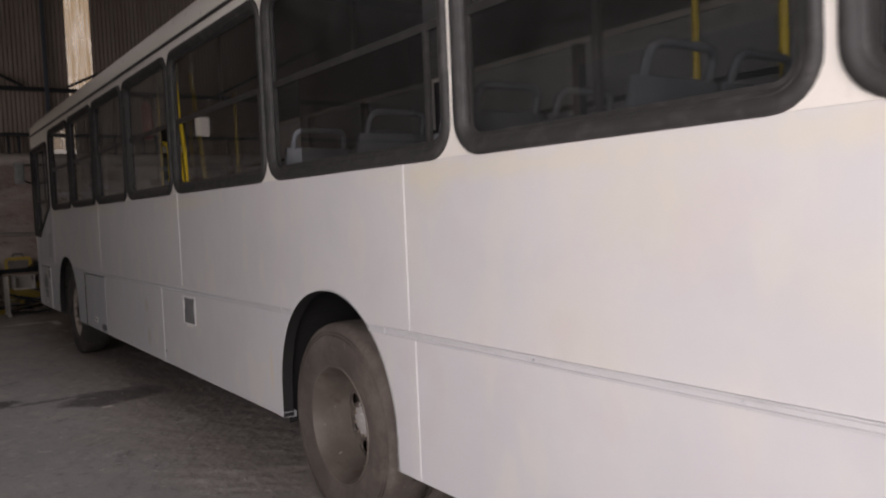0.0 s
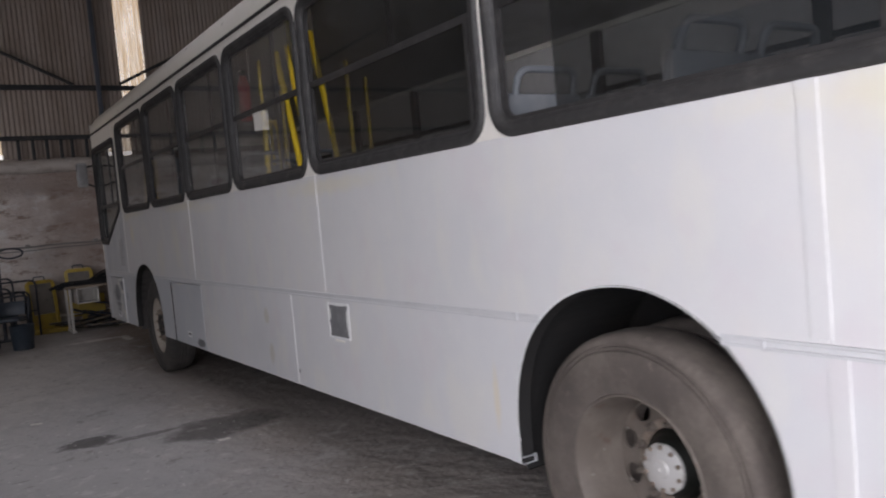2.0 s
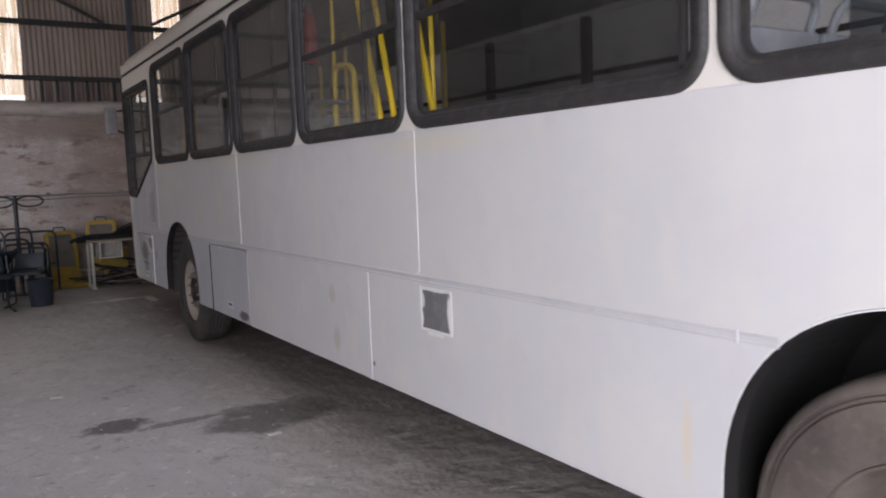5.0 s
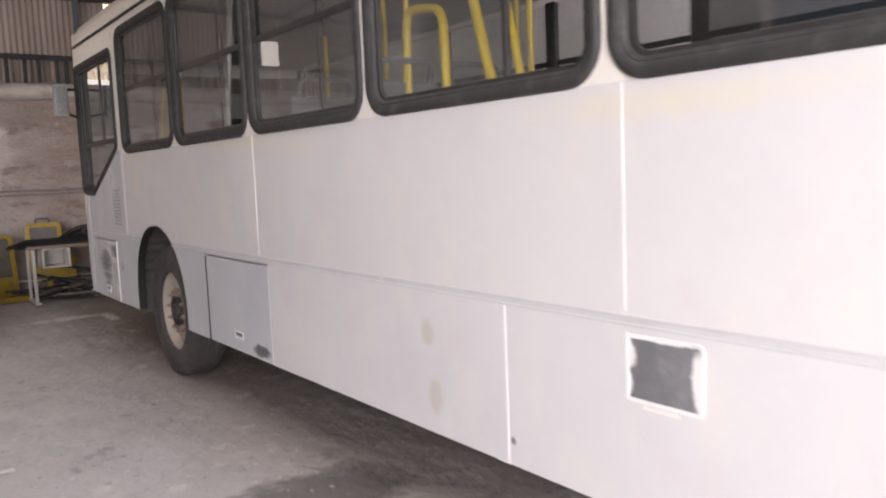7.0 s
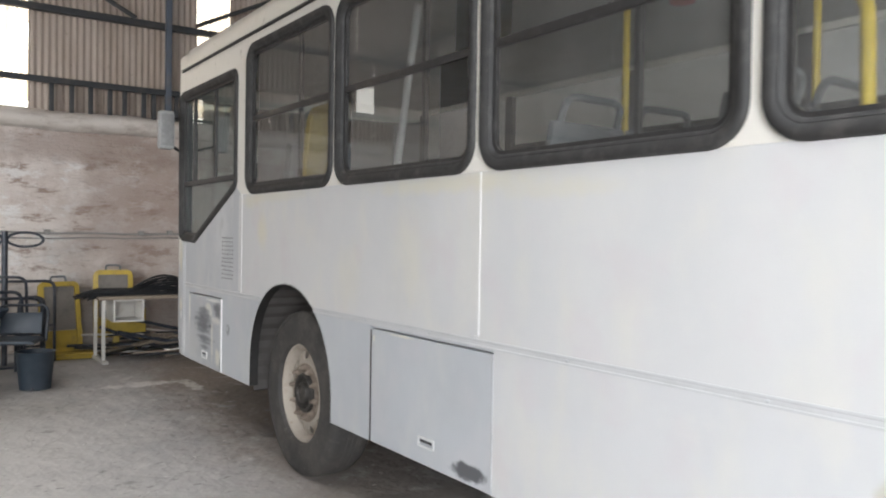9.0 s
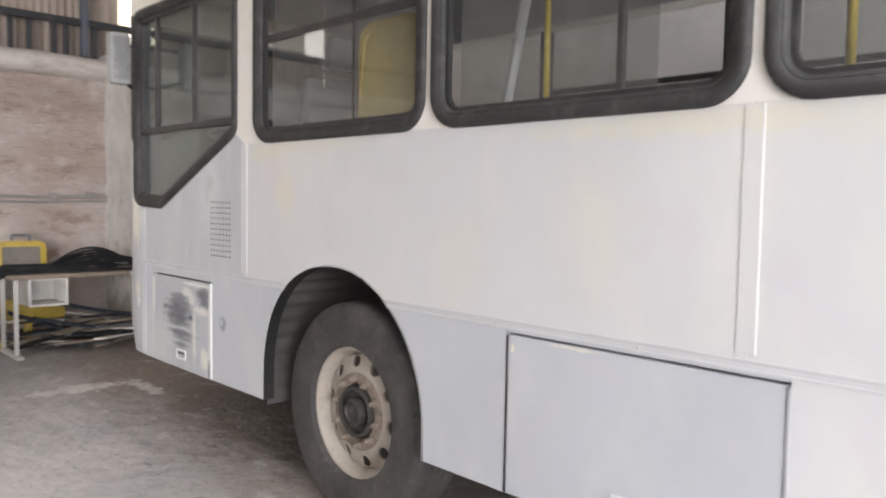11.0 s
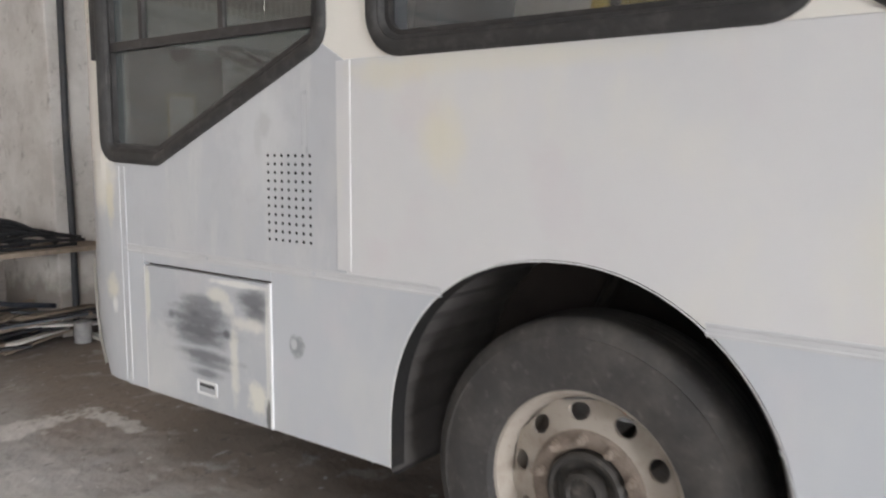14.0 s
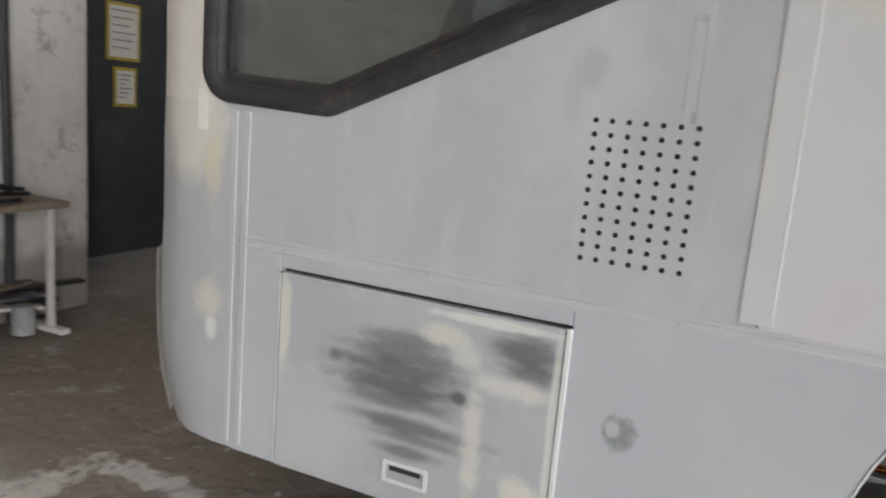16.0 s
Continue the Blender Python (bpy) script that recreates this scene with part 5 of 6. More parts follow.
def wheel_front(cy, cz, flip=False):
    x0 = 0.095
    bm = mesh()
    lathe(bm, tyre_profile(0.308, 0.526, x0 - 0.035, x0 + 0.27, False, 4), (cy, cz), 72)
    w = part("wheel", bm, TYRE, bus, "front wheel with a worn black tyre")
    bm = mesh()
    lathe(bm, [(0.310, x0 + 0.035), (0.315, x0 + 0.014), (0.310, x0 + 0.004), (0.300, x0 + 0.005), (0.292, x0 + 0.018), (0.284, x0 + 0.045), (0.276, x0 + 0.066), (0.270, x0 + 0.2)], (cy, cz), 64)
    part("rim", bm, RIM, w, "beige dusty steel rim")
    bm = mesh()
    holed_disc(bm, (cy, cz), 0.186, 0.278, lambda r: x0 + 0.035 + 0.030 * (r - 0.186) / 0.092, 10, 0.027)
    part("disc", bm, RIM, w)
    bm = mesh()
    lathe(bm, [(0.186, x0 + 0.036), (0.178, x0 + 0.030), (0.150, x0 + 0.028), (0.132, x0 + 0.030), (0.126, x0 + 0.05)], (cy, cz), 48)
    part("hub_flange", bm, RUST_HUB, w, "rusty flange")
    bm = mesh()
    lathe(bm, [(0.128, x0 + 0.09), (0.124, x0 + 0.015), (0.116, x0 + 0.008), (0.104, x0 + 0.010), (0.098, x0 + 0.035), (0.070, x0 + 0.038), (0.064, x0 + 0.0), (0.050, x0 - 0.006), (0.044, x0 + 0.006), (0.02, x0 + 0.004), (0, x0 + 0.002)], (cy, cz), 40)
    part("hub", bm, HUB, w, "greasy black hub")
    for k in range(10):
        a = 2 * math.pi * (k + 0.3) / 10
        y, z = cy + 0.158 * math.cos(a), cz + 0.158 * math.sin(a)
        bm = mesh()
        lathe(bm, [(0.021, x0 + 0.034), (0.021, x0 + 0.022), (0.016, x0 + 0.020), (0.016, x0 + 0.006), (0.010, x0 + 0.004), (0.009, x0 - 0.010), (0, x0 - 0.011)], (y, z), 8)
        part("nut", bm, RUST_HUB, w)
    return w


def wheel_rear(cy, cz):
    x0 = 0.035
    bm = mesh()
    lathe(bm, tyre_profile(0.296, 0.525, x0, x0 + 0.28, True), (cy, cz), 80)
    w = part("wheel", bm, TYRE_DUSTY, bus, "twin rear wheel with dusty brown-grey tyres")
    bm = mesh()
    lathe(bm, tyre_profile(0.285, 0.525, x0 + 0.32, x0 + 0.60, True), (cy, cz), 48)
    part("tyre", bm, TYRE_DUSTY, w, "inner twin tyre")
    bm = mesh()
    lathe(bm, [(0.302, x0 + 0.035), (0.307, x0 + 0.016), (0.303, x0 + 0.009), (0.296, x0 + 0.010), (0.288, x0 + 0.030), (0.276, x0 + 0.065), (0.268, x0 + 0.12), (0.262, x0 + 0.19), (0.255, x0 + 0.22)], (cy, cz), 64)
    part("rim", bm, RIM_GREY, w, "scuffed grey steel rim")
    bm = mesh()
    holed_disc(bm, (cy, cz), 0.172, 0.258, lambda r: x0 + 0.232 - 0.012 * (r - 0.172) / 0.086, 10, 0.032, 0.256)
    part("disc", bm, RIM_GREY, w)
    bm = mesh()
    lathe(bm, [(0.173, x0 + 0.233), (0.166, x0 + 0.226), (0.140, x0 + 0.224), (0.135, x0 + 0.235)], (cy, cz), 40)
    part("hub_flange", bm, RUST_HUB, w, "rusty flange")
    bm = mesh()
    lathe(bm, [(0.132, x0 + 0.238), (0.126, x0 + 0.226), (0.116, x0 + 0.216), (0.112, x0 + 0.196), (0.106, x0 + 0.190), (0.101, x0 + 0.176), (0.094, x0 + 0.172)], (cy, cz), 40)
    part("hub", bm, OILY_HUB, w, "oily black hub")
    bm = mesh()
    lathe(bm, [(0.095, x0 + 0.176), (0.095, x0 + 0.162), (0.088, x0 + 0.157), (0.036, x0 + 0.154), (0.030, x0 + 0.148), (0.008, x0 + 0.147), (0.006, x0 + 0.152), (0, x0 + 0.152)], (cy, cz), 10)
    part("hub_cap", bm, CAP, w, "bare aluminium hub cap")
    for k in range(10):
        a = 2 * math.pi * (k + 0.5) / 10
        bm = mesh()
        lathe(bm, [(0.009, x0 + 0.160), (0.009, x0 + 0.150), (0.006, x0 + 0.148), (0, x0 + 0.148)], (cy + 0.080 * math.cos(a), cz + 0.080 * math.sin(a)), 6)
        part("bolt", bm, RUST_HUB, w)
        bm = mesh()
        lathe(bm, [(0.019, x0 + 0.226), (0.018, x0 + 0.212), (0.011, x0 + 0.210), (0.010, x0 + 0.186), (0, x0 + 0.185)], (cy + 0.154 * math.cos(a), cz + 0.154 * math.sin(a)), 6)
        part("nut", bm, RIM_GREY, w)
    return w


FRONT_HUB, REAR_HUB = (4.70, 0.424), (-2.335, 0.434)
wheel_front(*FRONT_HUB)
wheel_rear(*REAR_HUB)
MIRRORED.append(1)
wheel_front(*FRONT_HUB)
wheel_rear(*REAR_HUB)
MIRRORED.clear()

# ---- small fittings on the bus side ----
# Filler hatch: a rough rectangular opening with a dark lid and a chipped white border.
bm = mesh()
o, h = rounded(rect(-0.275, 0.005, 0.742, 0.952), 0.012, 0, 5), rounded(rect(-0.275, 0.005, 0.742, 0.952), 0.018, 0.012, 5)
sweep_rings(bm, [[(x, y + 0.003 * math.sin(k * 2.1), z + 0.003 * math.cos(k * 1.7)) for k, (y, z) in enumerate(line)] for line, x in ((o, -0.001), (o, -0.005), (h, -0.005), (h, 0.003))])
hatch = part("filler_hatch", bm, EDGE, bus, "chipped white hatch border")
m = Mat("dark_filler_lid", (0.16, 0.16, 0.165), 0.55)
m.mix(m.ramp(m.noise(9, 6, 0.7), 0.4, 0.7), (0.27, 0.27, 0.27), 0.6)
m.spot((0, -0.265, 0.85), (9, 0.03, 0.09), (0.8, 0.79, 0.76), 0.9, 1.0, 16, 0.2)
m.spot((0, 0.0, 0.90), (9, 0.035, 0.06), (0.8, 0.79, 0.76), 0.9, 1.0, 16, 0.2)
m.spot((0, 0.0, 0.80), (9, 0.02, 0.05), (0.8, 0.79, 0.76), 0.9, 1.0, 16, 0.2)
m.spot((0, -0.14, 0.95), (9, 0.12, 0.014), (0.8, 0.79, 0.76), 0.9, 0.8, 20, 0.2)
bm = mesh()
box(bm, -0.002, 0.006, -0.268, -0.002, 0.749, 0.945, 0.001)
part("lid", bm, m.done(), hatch, "dark grey scraped lid")
bm = mesh()
box(bm, -0.0035, 0.0, -0.19, -0.06, 0.722, 0.735, 0.001)
part("lid_stain", bm, CREAM, hatch)


def flush_handle(y0, y1, z0, z1):
    bm = mesh()
    o, h = rounded(rect(y0, y1, z0, z1), 0.006, 0, 4), rounded(rect(y0, y1, z0, z1), 0.006, 0.010, 4)
    sweep_rings(bm, [[(x, y, z) for y, z in line] for line, x in ((o, -0.004), (o, -0.009), (h, -0.009), (h, -0.0045))])
    f = part("flush_handle", bm, EDGE, bus, "small white flush handle")
    bm = mesh()
    box(bm, -0.0055, -0.0042, y0 + 0.012, y1 - 0.012, z0 + 0.012, z1 - 0.012)
    part("recess", bm, RAIL, f, smooth=0)
    bm = mesh()
    box(bm, -0.0075, -0.0055, y0 + 0.02, y1 - 0.02, z1 - 0.026, z1 - 0.014)
    part("pull", bm, SASH, f, smooth=0)


flush_handle(6.255, 6.385, 0.428, 0.488)
flush_handle(3.045, 3.18, 0.455, 0.505)

# Perforated air grille punched into the cab plate.
bm = mesh()
for i in range(7):
    for j in range(11):
        y, z = 5.715 + 0.215 * i / 6, 1.095 + 0.302 * j / 10
        vs = [bm.verts.new((-0.0012, y + 0.0062 * math.cos(2 * math.pi * k / 8), z + 0.0062 * math.sin(2 * math.pi * k / 8))) for k in range(8)]
        vb = [bm.verts.new((0.0006, v.co.y, v.co.z)) for v in vs]
        bm.faces.new(vs)
        for k in range(8):
            bm.faces.new((vs[k], vs[(k + 1) % 8], vb[(k + 1) % 8], vb[k]))
tagged(part("punched_grille", bm, GROOVE, bus, "grid of small punched air holes", smooth=0), kind="stuff")

# Door mirror on its arm.
bm = mesh()
box(bm, -0.26, -0.13, 6.74, 6.83, 2.12, 2.44, 0.03)
mir = part("door_mirror", bm, SHELL, bus, "scuffed grey door mirror")
bm = mesh()
box(bm, -0.245, -0.145, 6.734, 6.742, 2.15, 2.41, 0.003)
# Mottled grey colour stands in for the floor and wall mirrored here.
m = Mat("mottled_mirror_glass", (0.24, 0.24, 0.24), 0.5, 0.2)
m.mix(m.ramp(m.noise(9, 6, 0.7), 0.4, 0.7), (0.40, 0.40, 0.39), 0.7)
part("mirror_glass", bm, m.done(), mir)
for pts in ([(-0.15, 6.82, 2.18), (-0.10, 6.92, 2.16), (0.0, 7.06, 2.14)], [(-0.15, 6.82, 2.38), (-0.1, 6.92, 2.40), (0.0, 7.06, 2.42)]):
    bm = mesh()
    tube(bm, bent(pts, 0.08), 0.013, 8)
    part("arm", bm, RUBBER, mir)

# ---- inside the bus ----
DECK = 0.985


def passenger_seat(x, y, shell, label):
    foot = 1.12 if x < 1 and -3.2 < y < -1.3 else DECK
    bm = mesh()
    box(bm, x - 0.21, x + 0.21, y - 0.20, y + 0.22, DECK + 0.40, DECK + 0.45, 0.02)
    s = part("passenger_seat", bm, shell, bus, label)
    bm = mesh()
    lean = Matrix.Translation((x, y - 0.21, DECK + 0.43)) @ Matrix.Rotation(radians(12), 4, "X")
    box(bm, -0.205, 0.205, -0.02, 0.02, 0, 0.50, 0.018, lean)
    part("backrest", bm, shell, s)
    bm = mesh()
    top = [lean @ Vector(p) for p in ((-0.16, 0, 0.46), (-0.16, -0.02, 0.60), (0.16, -0.02, 0.60), (0.16, 0, 0.46))]
    tube(bm, bent(top, 0.06), 0.016, 8)
    part("grab_handle", bm, SEAT, s)
    for dx in (-0.16, 0.16):
        bm = mesh()
        tube(bm, bent([(x + dx, y + 0.15, foot), (x + dx, y + 0.12, DECK + 0.40), (x + dx, y - 0.18, DECK + 0.40), (x + dx, y - 0.2, foot)], 0.05), 0.014, 6)
        part("leg", bm, TUBE, s)


for x in (0.32, 0.76, 1.85, 2.22):
    for k, y in enumerate((-5.55, -4.75, -3.95, -3.1, -2.25, -1.4, 1.95, 2.75)):
        if x > 1.5 and k in (2, 5, 6):
            continue
        passenger_seat(x, y, SEAT, "grey plastic seat with grab handle")
passenger_seat(2.15, 4.3, YELLOW, "yellow plastic priority seat")
# Yellow seat shell leaning inside against the first side window.
bm = mesh()
w = Matrix.Translation((0.078, 4.45, 1.45)) @ Matrix.Rotation(radians(5), 4, "Y")
o = rounded([(-0.27, 0), (0.27, 0), (0.25, 0.78), (-0.17, 0.78)], 0.10, 0, 7)
h = rounded([(-0.27, 0), (0.27, 0), (0.25, 0.78), (-0.17, 0.78)], 0.10, 0.035, 7)
sweep_rings(bm, [[w @ Vector((xx, p, q)) for p, q in line] for line, xx in ((h, -0.02), (o, -0.03), (o, 0.01), (h, 0.02))], closed=True)
loose = part("loose_seat_shell", bm, YELLOW, bus, "yellow seat shell leaning at the window")
bm = mesh()
sheet(bm, h, -0.012, 0.012, 0)
bmesh.ops.transform(bm, matrix=w, verts=bm.verts)
part("shell_face", bm, YELLOW_DULL, loose, "dull yellow face", smooth=0)


def grab_pole(points, r=0.019, material=POLE, label="yellow enamelled pole"):
    p = points[0]
    bm = mesh()
    tube(bm, bent(points, 0.09), r, 10)
    g = part("grab_pole", bm, material, bus, label)
    bm = mesh()
    rings = [[(p[0] + rad * math.cos(2 * math.pi * k / 10), p[1] + rad * math.sin(2 * math.pi * k / 10), p[2] + h) for k in range(10)] for rad, h in ((0.04, 0.0), (0.04, 0.012), (0.02, 0.018))]
    sweep_rings(bm, rings)
    part("foot_plate", bm, SASH, g)


grab_pole([(0.35, 0.17, DECK), (0.35, 0.62, 2.72)])
grab_pole([(0.36, 0.76, DECK), (0.36, 1.28, 2.72)], 0.024)
grab_pole([(0.35, 0.60, DECK), (0.35, 1.05, 2.72)])
grab_pole([(0.35, 1.30, DECK), (0.35, 1.33, 2.20), (0.35, 1.62, 2.24), (0.35, 1.66, DECK + 0.3)], 0.022)
grab_pole([(0.35, 1.62, DECK), (0.35, 1.62, 2.72)], 0.014)
grab_pole([(0.36, 4.20, DECK), (0.36, 3.80, 2.72)], 0.022, LINING, "pale grey slanting pole")
for x, y in ((1.05, -4.2), (1.05, 1.5), (1.05, 2.9), (1.6, -3.4), (1.6, 2.2), (1.7, 4.9)):
    grab_pole([(x, y, DECK), (x, y, 2.72)])
# Turnstile with its yellow box.
bm = mesh()
box(bm, 0.70, 0.95, 0.42, 0.72, DECK, 1.82, 0.03)
ts = part("turnstile", bm, YELLOW, bus, "yellow turnstile box")
for a in (0, 120, 240):
    bm = mesh()
    tube(bm, [(0.95, 0.57, 1.55), (1.05, 0.57, 1.55), (1.05 + 0.2, 0.57 + 0.3 * math.cos(radians(a)), 1.55 + 0.3 * math.sin(radians(a)))], 0.018, 8)
    part("arm", bm, SASH, ts)
# Red extinguisher clamped high on a pole.
bm = mesh()
sweep_rings(bm, [[(0.35 + rad * math.cos(2 * math.pi * k / 16), 2.0 + rad * math.sin(2 * math.pi * k / 16), z) for k in range(16)] for rad, z in ((0.001, 2.30), (0.045, 2.305), (0.05, 2.33), (0.05, 2.60), (0.03, 2.66), (0.018, 2.68))])
ex = part("fire_extinguisher", bm, RED, bus, "red fire extinguisher")
bm = mesh()
box(bm, 0.33, 0.37, 1.96, 2.07, 2.675, 2.715, 0.006)
part("valve", bm, SASH, ex)

# Driver's seat and steering wheel.
ds = None
for name, dims, rot in (("driver_seat", (-0.25, 0.25, -0.25, 0.25, 0.38, 0.52), 0), ("base", (-0.17, 0.17, -0.17, 0.17, 0.0, 0.38), 0), ("backrest", (-0.25, 0.25, -0.06, 0.06, 0.50, 1.12), 8), ("headrest", (-0.14, 0.14, -0.05, 0.05, 1.16, 1.36), 8)):
    bm = mesh()
    box(bm, *dims, 0.04, Matrix.Translation((0.55, 5.85 - (0.27 if rot else 0), DECK)) @ Matrix.Rotation(radians(rot), 4, "X"))
    ob = part(name, bm, SEAT, ds or bus, "" if ds else "dark upholstered driver seat")
    ds = ds or ob
tilt = Matrix.Translation((0.50, 6.46, 1.80)) @ Matrix.Rotation(radians(18), 4, "X")
bm = mesh()
tube(bm, [tilt @ Vector((0.23 * math.cos(2 * math.pi * k / 28), 0.23 * math.sin(2 * math.pi * k / 28), 0)) for k in range(28)], 0.016, 8, True)
sw = part("steering_wheel", bm, HOSE, bus, "large black steering wheel")
for a in (90, 210, 330):
    bm = mesh()
    tube(bm, [tilt @ Vector((0, 0, -0.03)), tilt @ Vector((0.22 * math.cos(radians(a)), 0.22 * math.sin(radians(a)), 0))], 0.012, 6)
    part("spoke", bm, HOSE, sw)
bm = mesh()
tube(bm, [tilt @ Vector((0, 0, 0)), (0.50, 6.62, 1.40)], 0.035, 8)
part("column", bm, HOSE, sw)

# ---- clutter by the end wall ----


def seat_frame(x, y, turn, label, high=0.92, plate=True):
    """A bus seat taken out: bent tube frame with a plastic shell."""
    s = thing("stacked_seat", x, y, 0, label, "seat", "bus seats stacked by the wall", turn)
    w = PLACED[s.name]

    def at(*p):
        return w @ Vector(p)

    for dx in (-0.2, 0.2):
        bm = mesh()
        tube(bm, [at(*p) for p in bent([(dx, 0.25, 0.013), (dx, -0.22, 0.013), (dx, -0.2, 0.42), (dx, 0.22, 0.42)], 0.07)], 0.013, 8)
        part("leg", bm, TUBE, s)
    bm = mesh()
    tube(bm, [at(*p) for p in bent([(-0.22, -0.18, 0.40), (-0.22, -0.30, high), (0.22, -0.30, high), (0.22, -0.18, 0.40)], 0.09)], 0.014, 8)
    part("back_frame", bm, TUBE, s)
    bm = mesh()
    box(bm, -0.19, 0.19, -0.2, 0.22, 0.41, 0.445, 0.015, w)
    part("seat", bm, BLUE, s)
    if plate:
        bm = mesh()
        box(bm, -0.18, 0.18, -0.02, 0.015, 0.0, high - 0.52, 0.015, w @ Matrix.Translation((0, -0.21, 0.46)) @ Matrix.Rotation(radians(12), 4, "X"))
        part("backrest", bm, BLUE, s)
    return s


GREYBLUE = "blue-grey plastic bus seat on a dark tube frame"
for x, y, a, h, p in ((-2.05, 7.55, 170, 0.95, True), (-1.55, 7.85, 185, 0.98, True), (-1.15, 8.15, 160, 0.72, True), (-2.5, 8.2, 200, 0.95, True), (-1.75, 8.7, 10, 1.0, False), (-1.15, 8.9, -15, 0.98, False), (-2.6, 7.2, 150, 0.9, True), (-2.25, 9.2, 25, 0.95, True), (-3.2, 8.0, 175, 0.95, True), (-3.1, 9.0, 10, 0.95, True)):
    seat_frame(x, y, a, GREYBLUE if p else "bare dark tube frame of a bus seat", h, p)
# Seats thrown on top of the heap.
for x, y, z, rx, rz in ((-1.9, 7.8, 0.50, 75, 30), (-1.5, 8.35, 0.5, -60, 200), (-2.45, 7.7, 0.48, 80, 100)):
    s = thing("seat_shell", x, y, z, "loose blue-grey plastic seat shell on the heap", "seat shell")
    w = pose(x, y, z, rx, 0, rz)
    bm = mesh()
    box(bm, -0.19, 0.19, -0.03, 0.0, 0.0, 0.42, 0.015, w)
    part("back", bm, BLUE, s)
    bm = mesh()
    box(bm, -0.19, 0.19, -0.02, 0.36, -0.02, 0.015, 0.015, w)
    part("pan", bm, BLUE, s)

# Tall handle post with two loops on top.
hp = thing("handle_post", -1.12, 9.35, 0, "dark steel post with two loop handles on top", "handle post")
bm = mesh()
tube(bm, [(-1.12, 9.35, 0), (-1.12, 9.35, 1.42)], 0.03, 10)
part("post", bm, TUBE, hp)
for s in (-1, 1):
    bm = mesh()
    tube(bm, [(-1.12 + s * (0.19 + 0.17 * math.cos(a) ** 1 * 1.0), 9.35, 1.33 + 0.075 * math.sin(a)) for a in [2 * math.pi * k / 20 for k in range(20)]], 0.014, 8, True)
    part("loop_handle", bm, TUBE, hp)
bm = mesh()
box(bm, -1.3, -0.94, 9.2, 9.5, 0, 0.02, 0.004)
part("foot_plate", bm, TUBE, hp)
for x0, x1, h, y in ((-1.28, -0.62, 0.88, 9.55), (-0.98, -0.74, 0.72, 9.4), (-1.9, -1.42, 0.80, 9.3), (-1.5, -1.05, 0.84, 8.55), (-1.35, -0.85, 0.76, 8.75), (-2.35, -1.85, 0.86, 8.5), (-2.1, -1.6, 0.74, 8.1), (-1.05, -0.8, 0.55, 9.0), (-2.9, -2.4, 0.82, 8.6)):
    g = thing("hoop_rail", (x0 + x1) / 2, y, 0, "bent dark tube hoop standing by the wall", "hoop rail", "tube hoops by the wall")
    bm = mesh()
    tube(bm, bent([(x0, y, 0), (x0, y, h), (x1, y, h), (x1, y, 0)], 0.10, 8), 0.016, 8)
    part("hoop", bm, TUBE, g)
    bm = mesh()
    tube(bm, [(x0, y, h * 0.45), (x1, y, h * 0.45)], 0.012, 6)
    part("cross_bar", bm, TUBE, g)
# White cushion and a grey bin on the floor in front.
b = thing("plastic_bin", -1.0, 8.0, 0, "blue-grey plastic bin on the floor", "bin")
bm = mesh()
rings = [[(-1.0 + rad * math.cos(2 * math.pi * k / 20), 8.0 + rad * math.sin(2 * math.pi * k / 20), z) for k in range(20)] for rad, z in ((0.001, 0.0), (0.13, 0.0), (0.16, 0.33), (0.17, 0.34), (0.155, 0.34), (0.125, 0.02), (0.001, 0.02))]
sweep_rings(bm, rings)
part("tub", bm, BLUE, b)
c = thing("seat_cushion", -2.05, 7.35, 0.45, "dirty white seat cushion lying on a seat frame", "cushion")
bm = mesh()
box(bm, -2.25, -1.93, 7.3, 7.6, 0.45, 0.52, 0.02)
part("pad", bm, PAPER, c)


def yellow_seat(x, y, z, turn, lean, label):
    """A yellow seat back with a recessed grey cushion."""
    s = thing("yellow_seat_back", x, y, z, label, "seat back", "yellow seat backs by the wall", turn)
    w = PLACED[s.name] @ Matrix.Rotation(radians(lean), 4, "X")
    bm = mesh()
    o, h = rounded(rect(-0.22, 0.22, 0, 0.80), 0.07, 0, 6), rounded(rect(-0.22, 0.22, 0, 0.80), 0.07, 0.055, 6)
    sweep_rings(bm, [[w @ Vector((p, yy, q)) for p, q in line] for line, yy in ((o, 0.03), (o, -0.015), (h, -0.022), (h, 0.02))], closed=True)
    part("shell", bm, YELLOW, s)
    bm = mesh()
    box(bm, -0.168, 0.168, -0.005, 0.012, 0.25, 0.748, 0.01, w)
    part("cushion", bm, CUSHION, s, "grimy grey cushion")
    bm = mesh()
    box(bm, -0.168, 0.168, -0.008, 0.012, 0.056, 0.24, 0.01, w)
    part("apron", bm, YELLOW, s)
    bm = mesh()
    tube(bm, [w @ Vector(p) for p in bent([(-0.08, 0.0, 0.79), (-0.08, 0.0, 0.86), (0.08, 0.0, 0.86), (0.08, 0.0, 0.79)], 0.03)], 0.012, 8)
    part("grip", bm, SEAT, s)


yellow_seat(-0.50, 9.80, 0.06, 8, -12, "yellow plastic seat back with grimy cushion leaning")
yellow_seat(0.08, 9.98, 0.17, -6, -7, "yellow plastic seat back behind the table")
for k, (x, y, z) in enumerate(((-0.48, 9.72, 0.0), (-0.44, 9.72, 0.032))):
    s = thing("yellow_board", x, y, z, "flat yellow plastic seat part on the floor", "seat part")
    bm = mesh()
    box(bm, x - 0.25, x + 0.25, y - 0.16, y + 0.16, z, z + 0.03, 0.01)
    part("plate", bm, YELLOW, s)
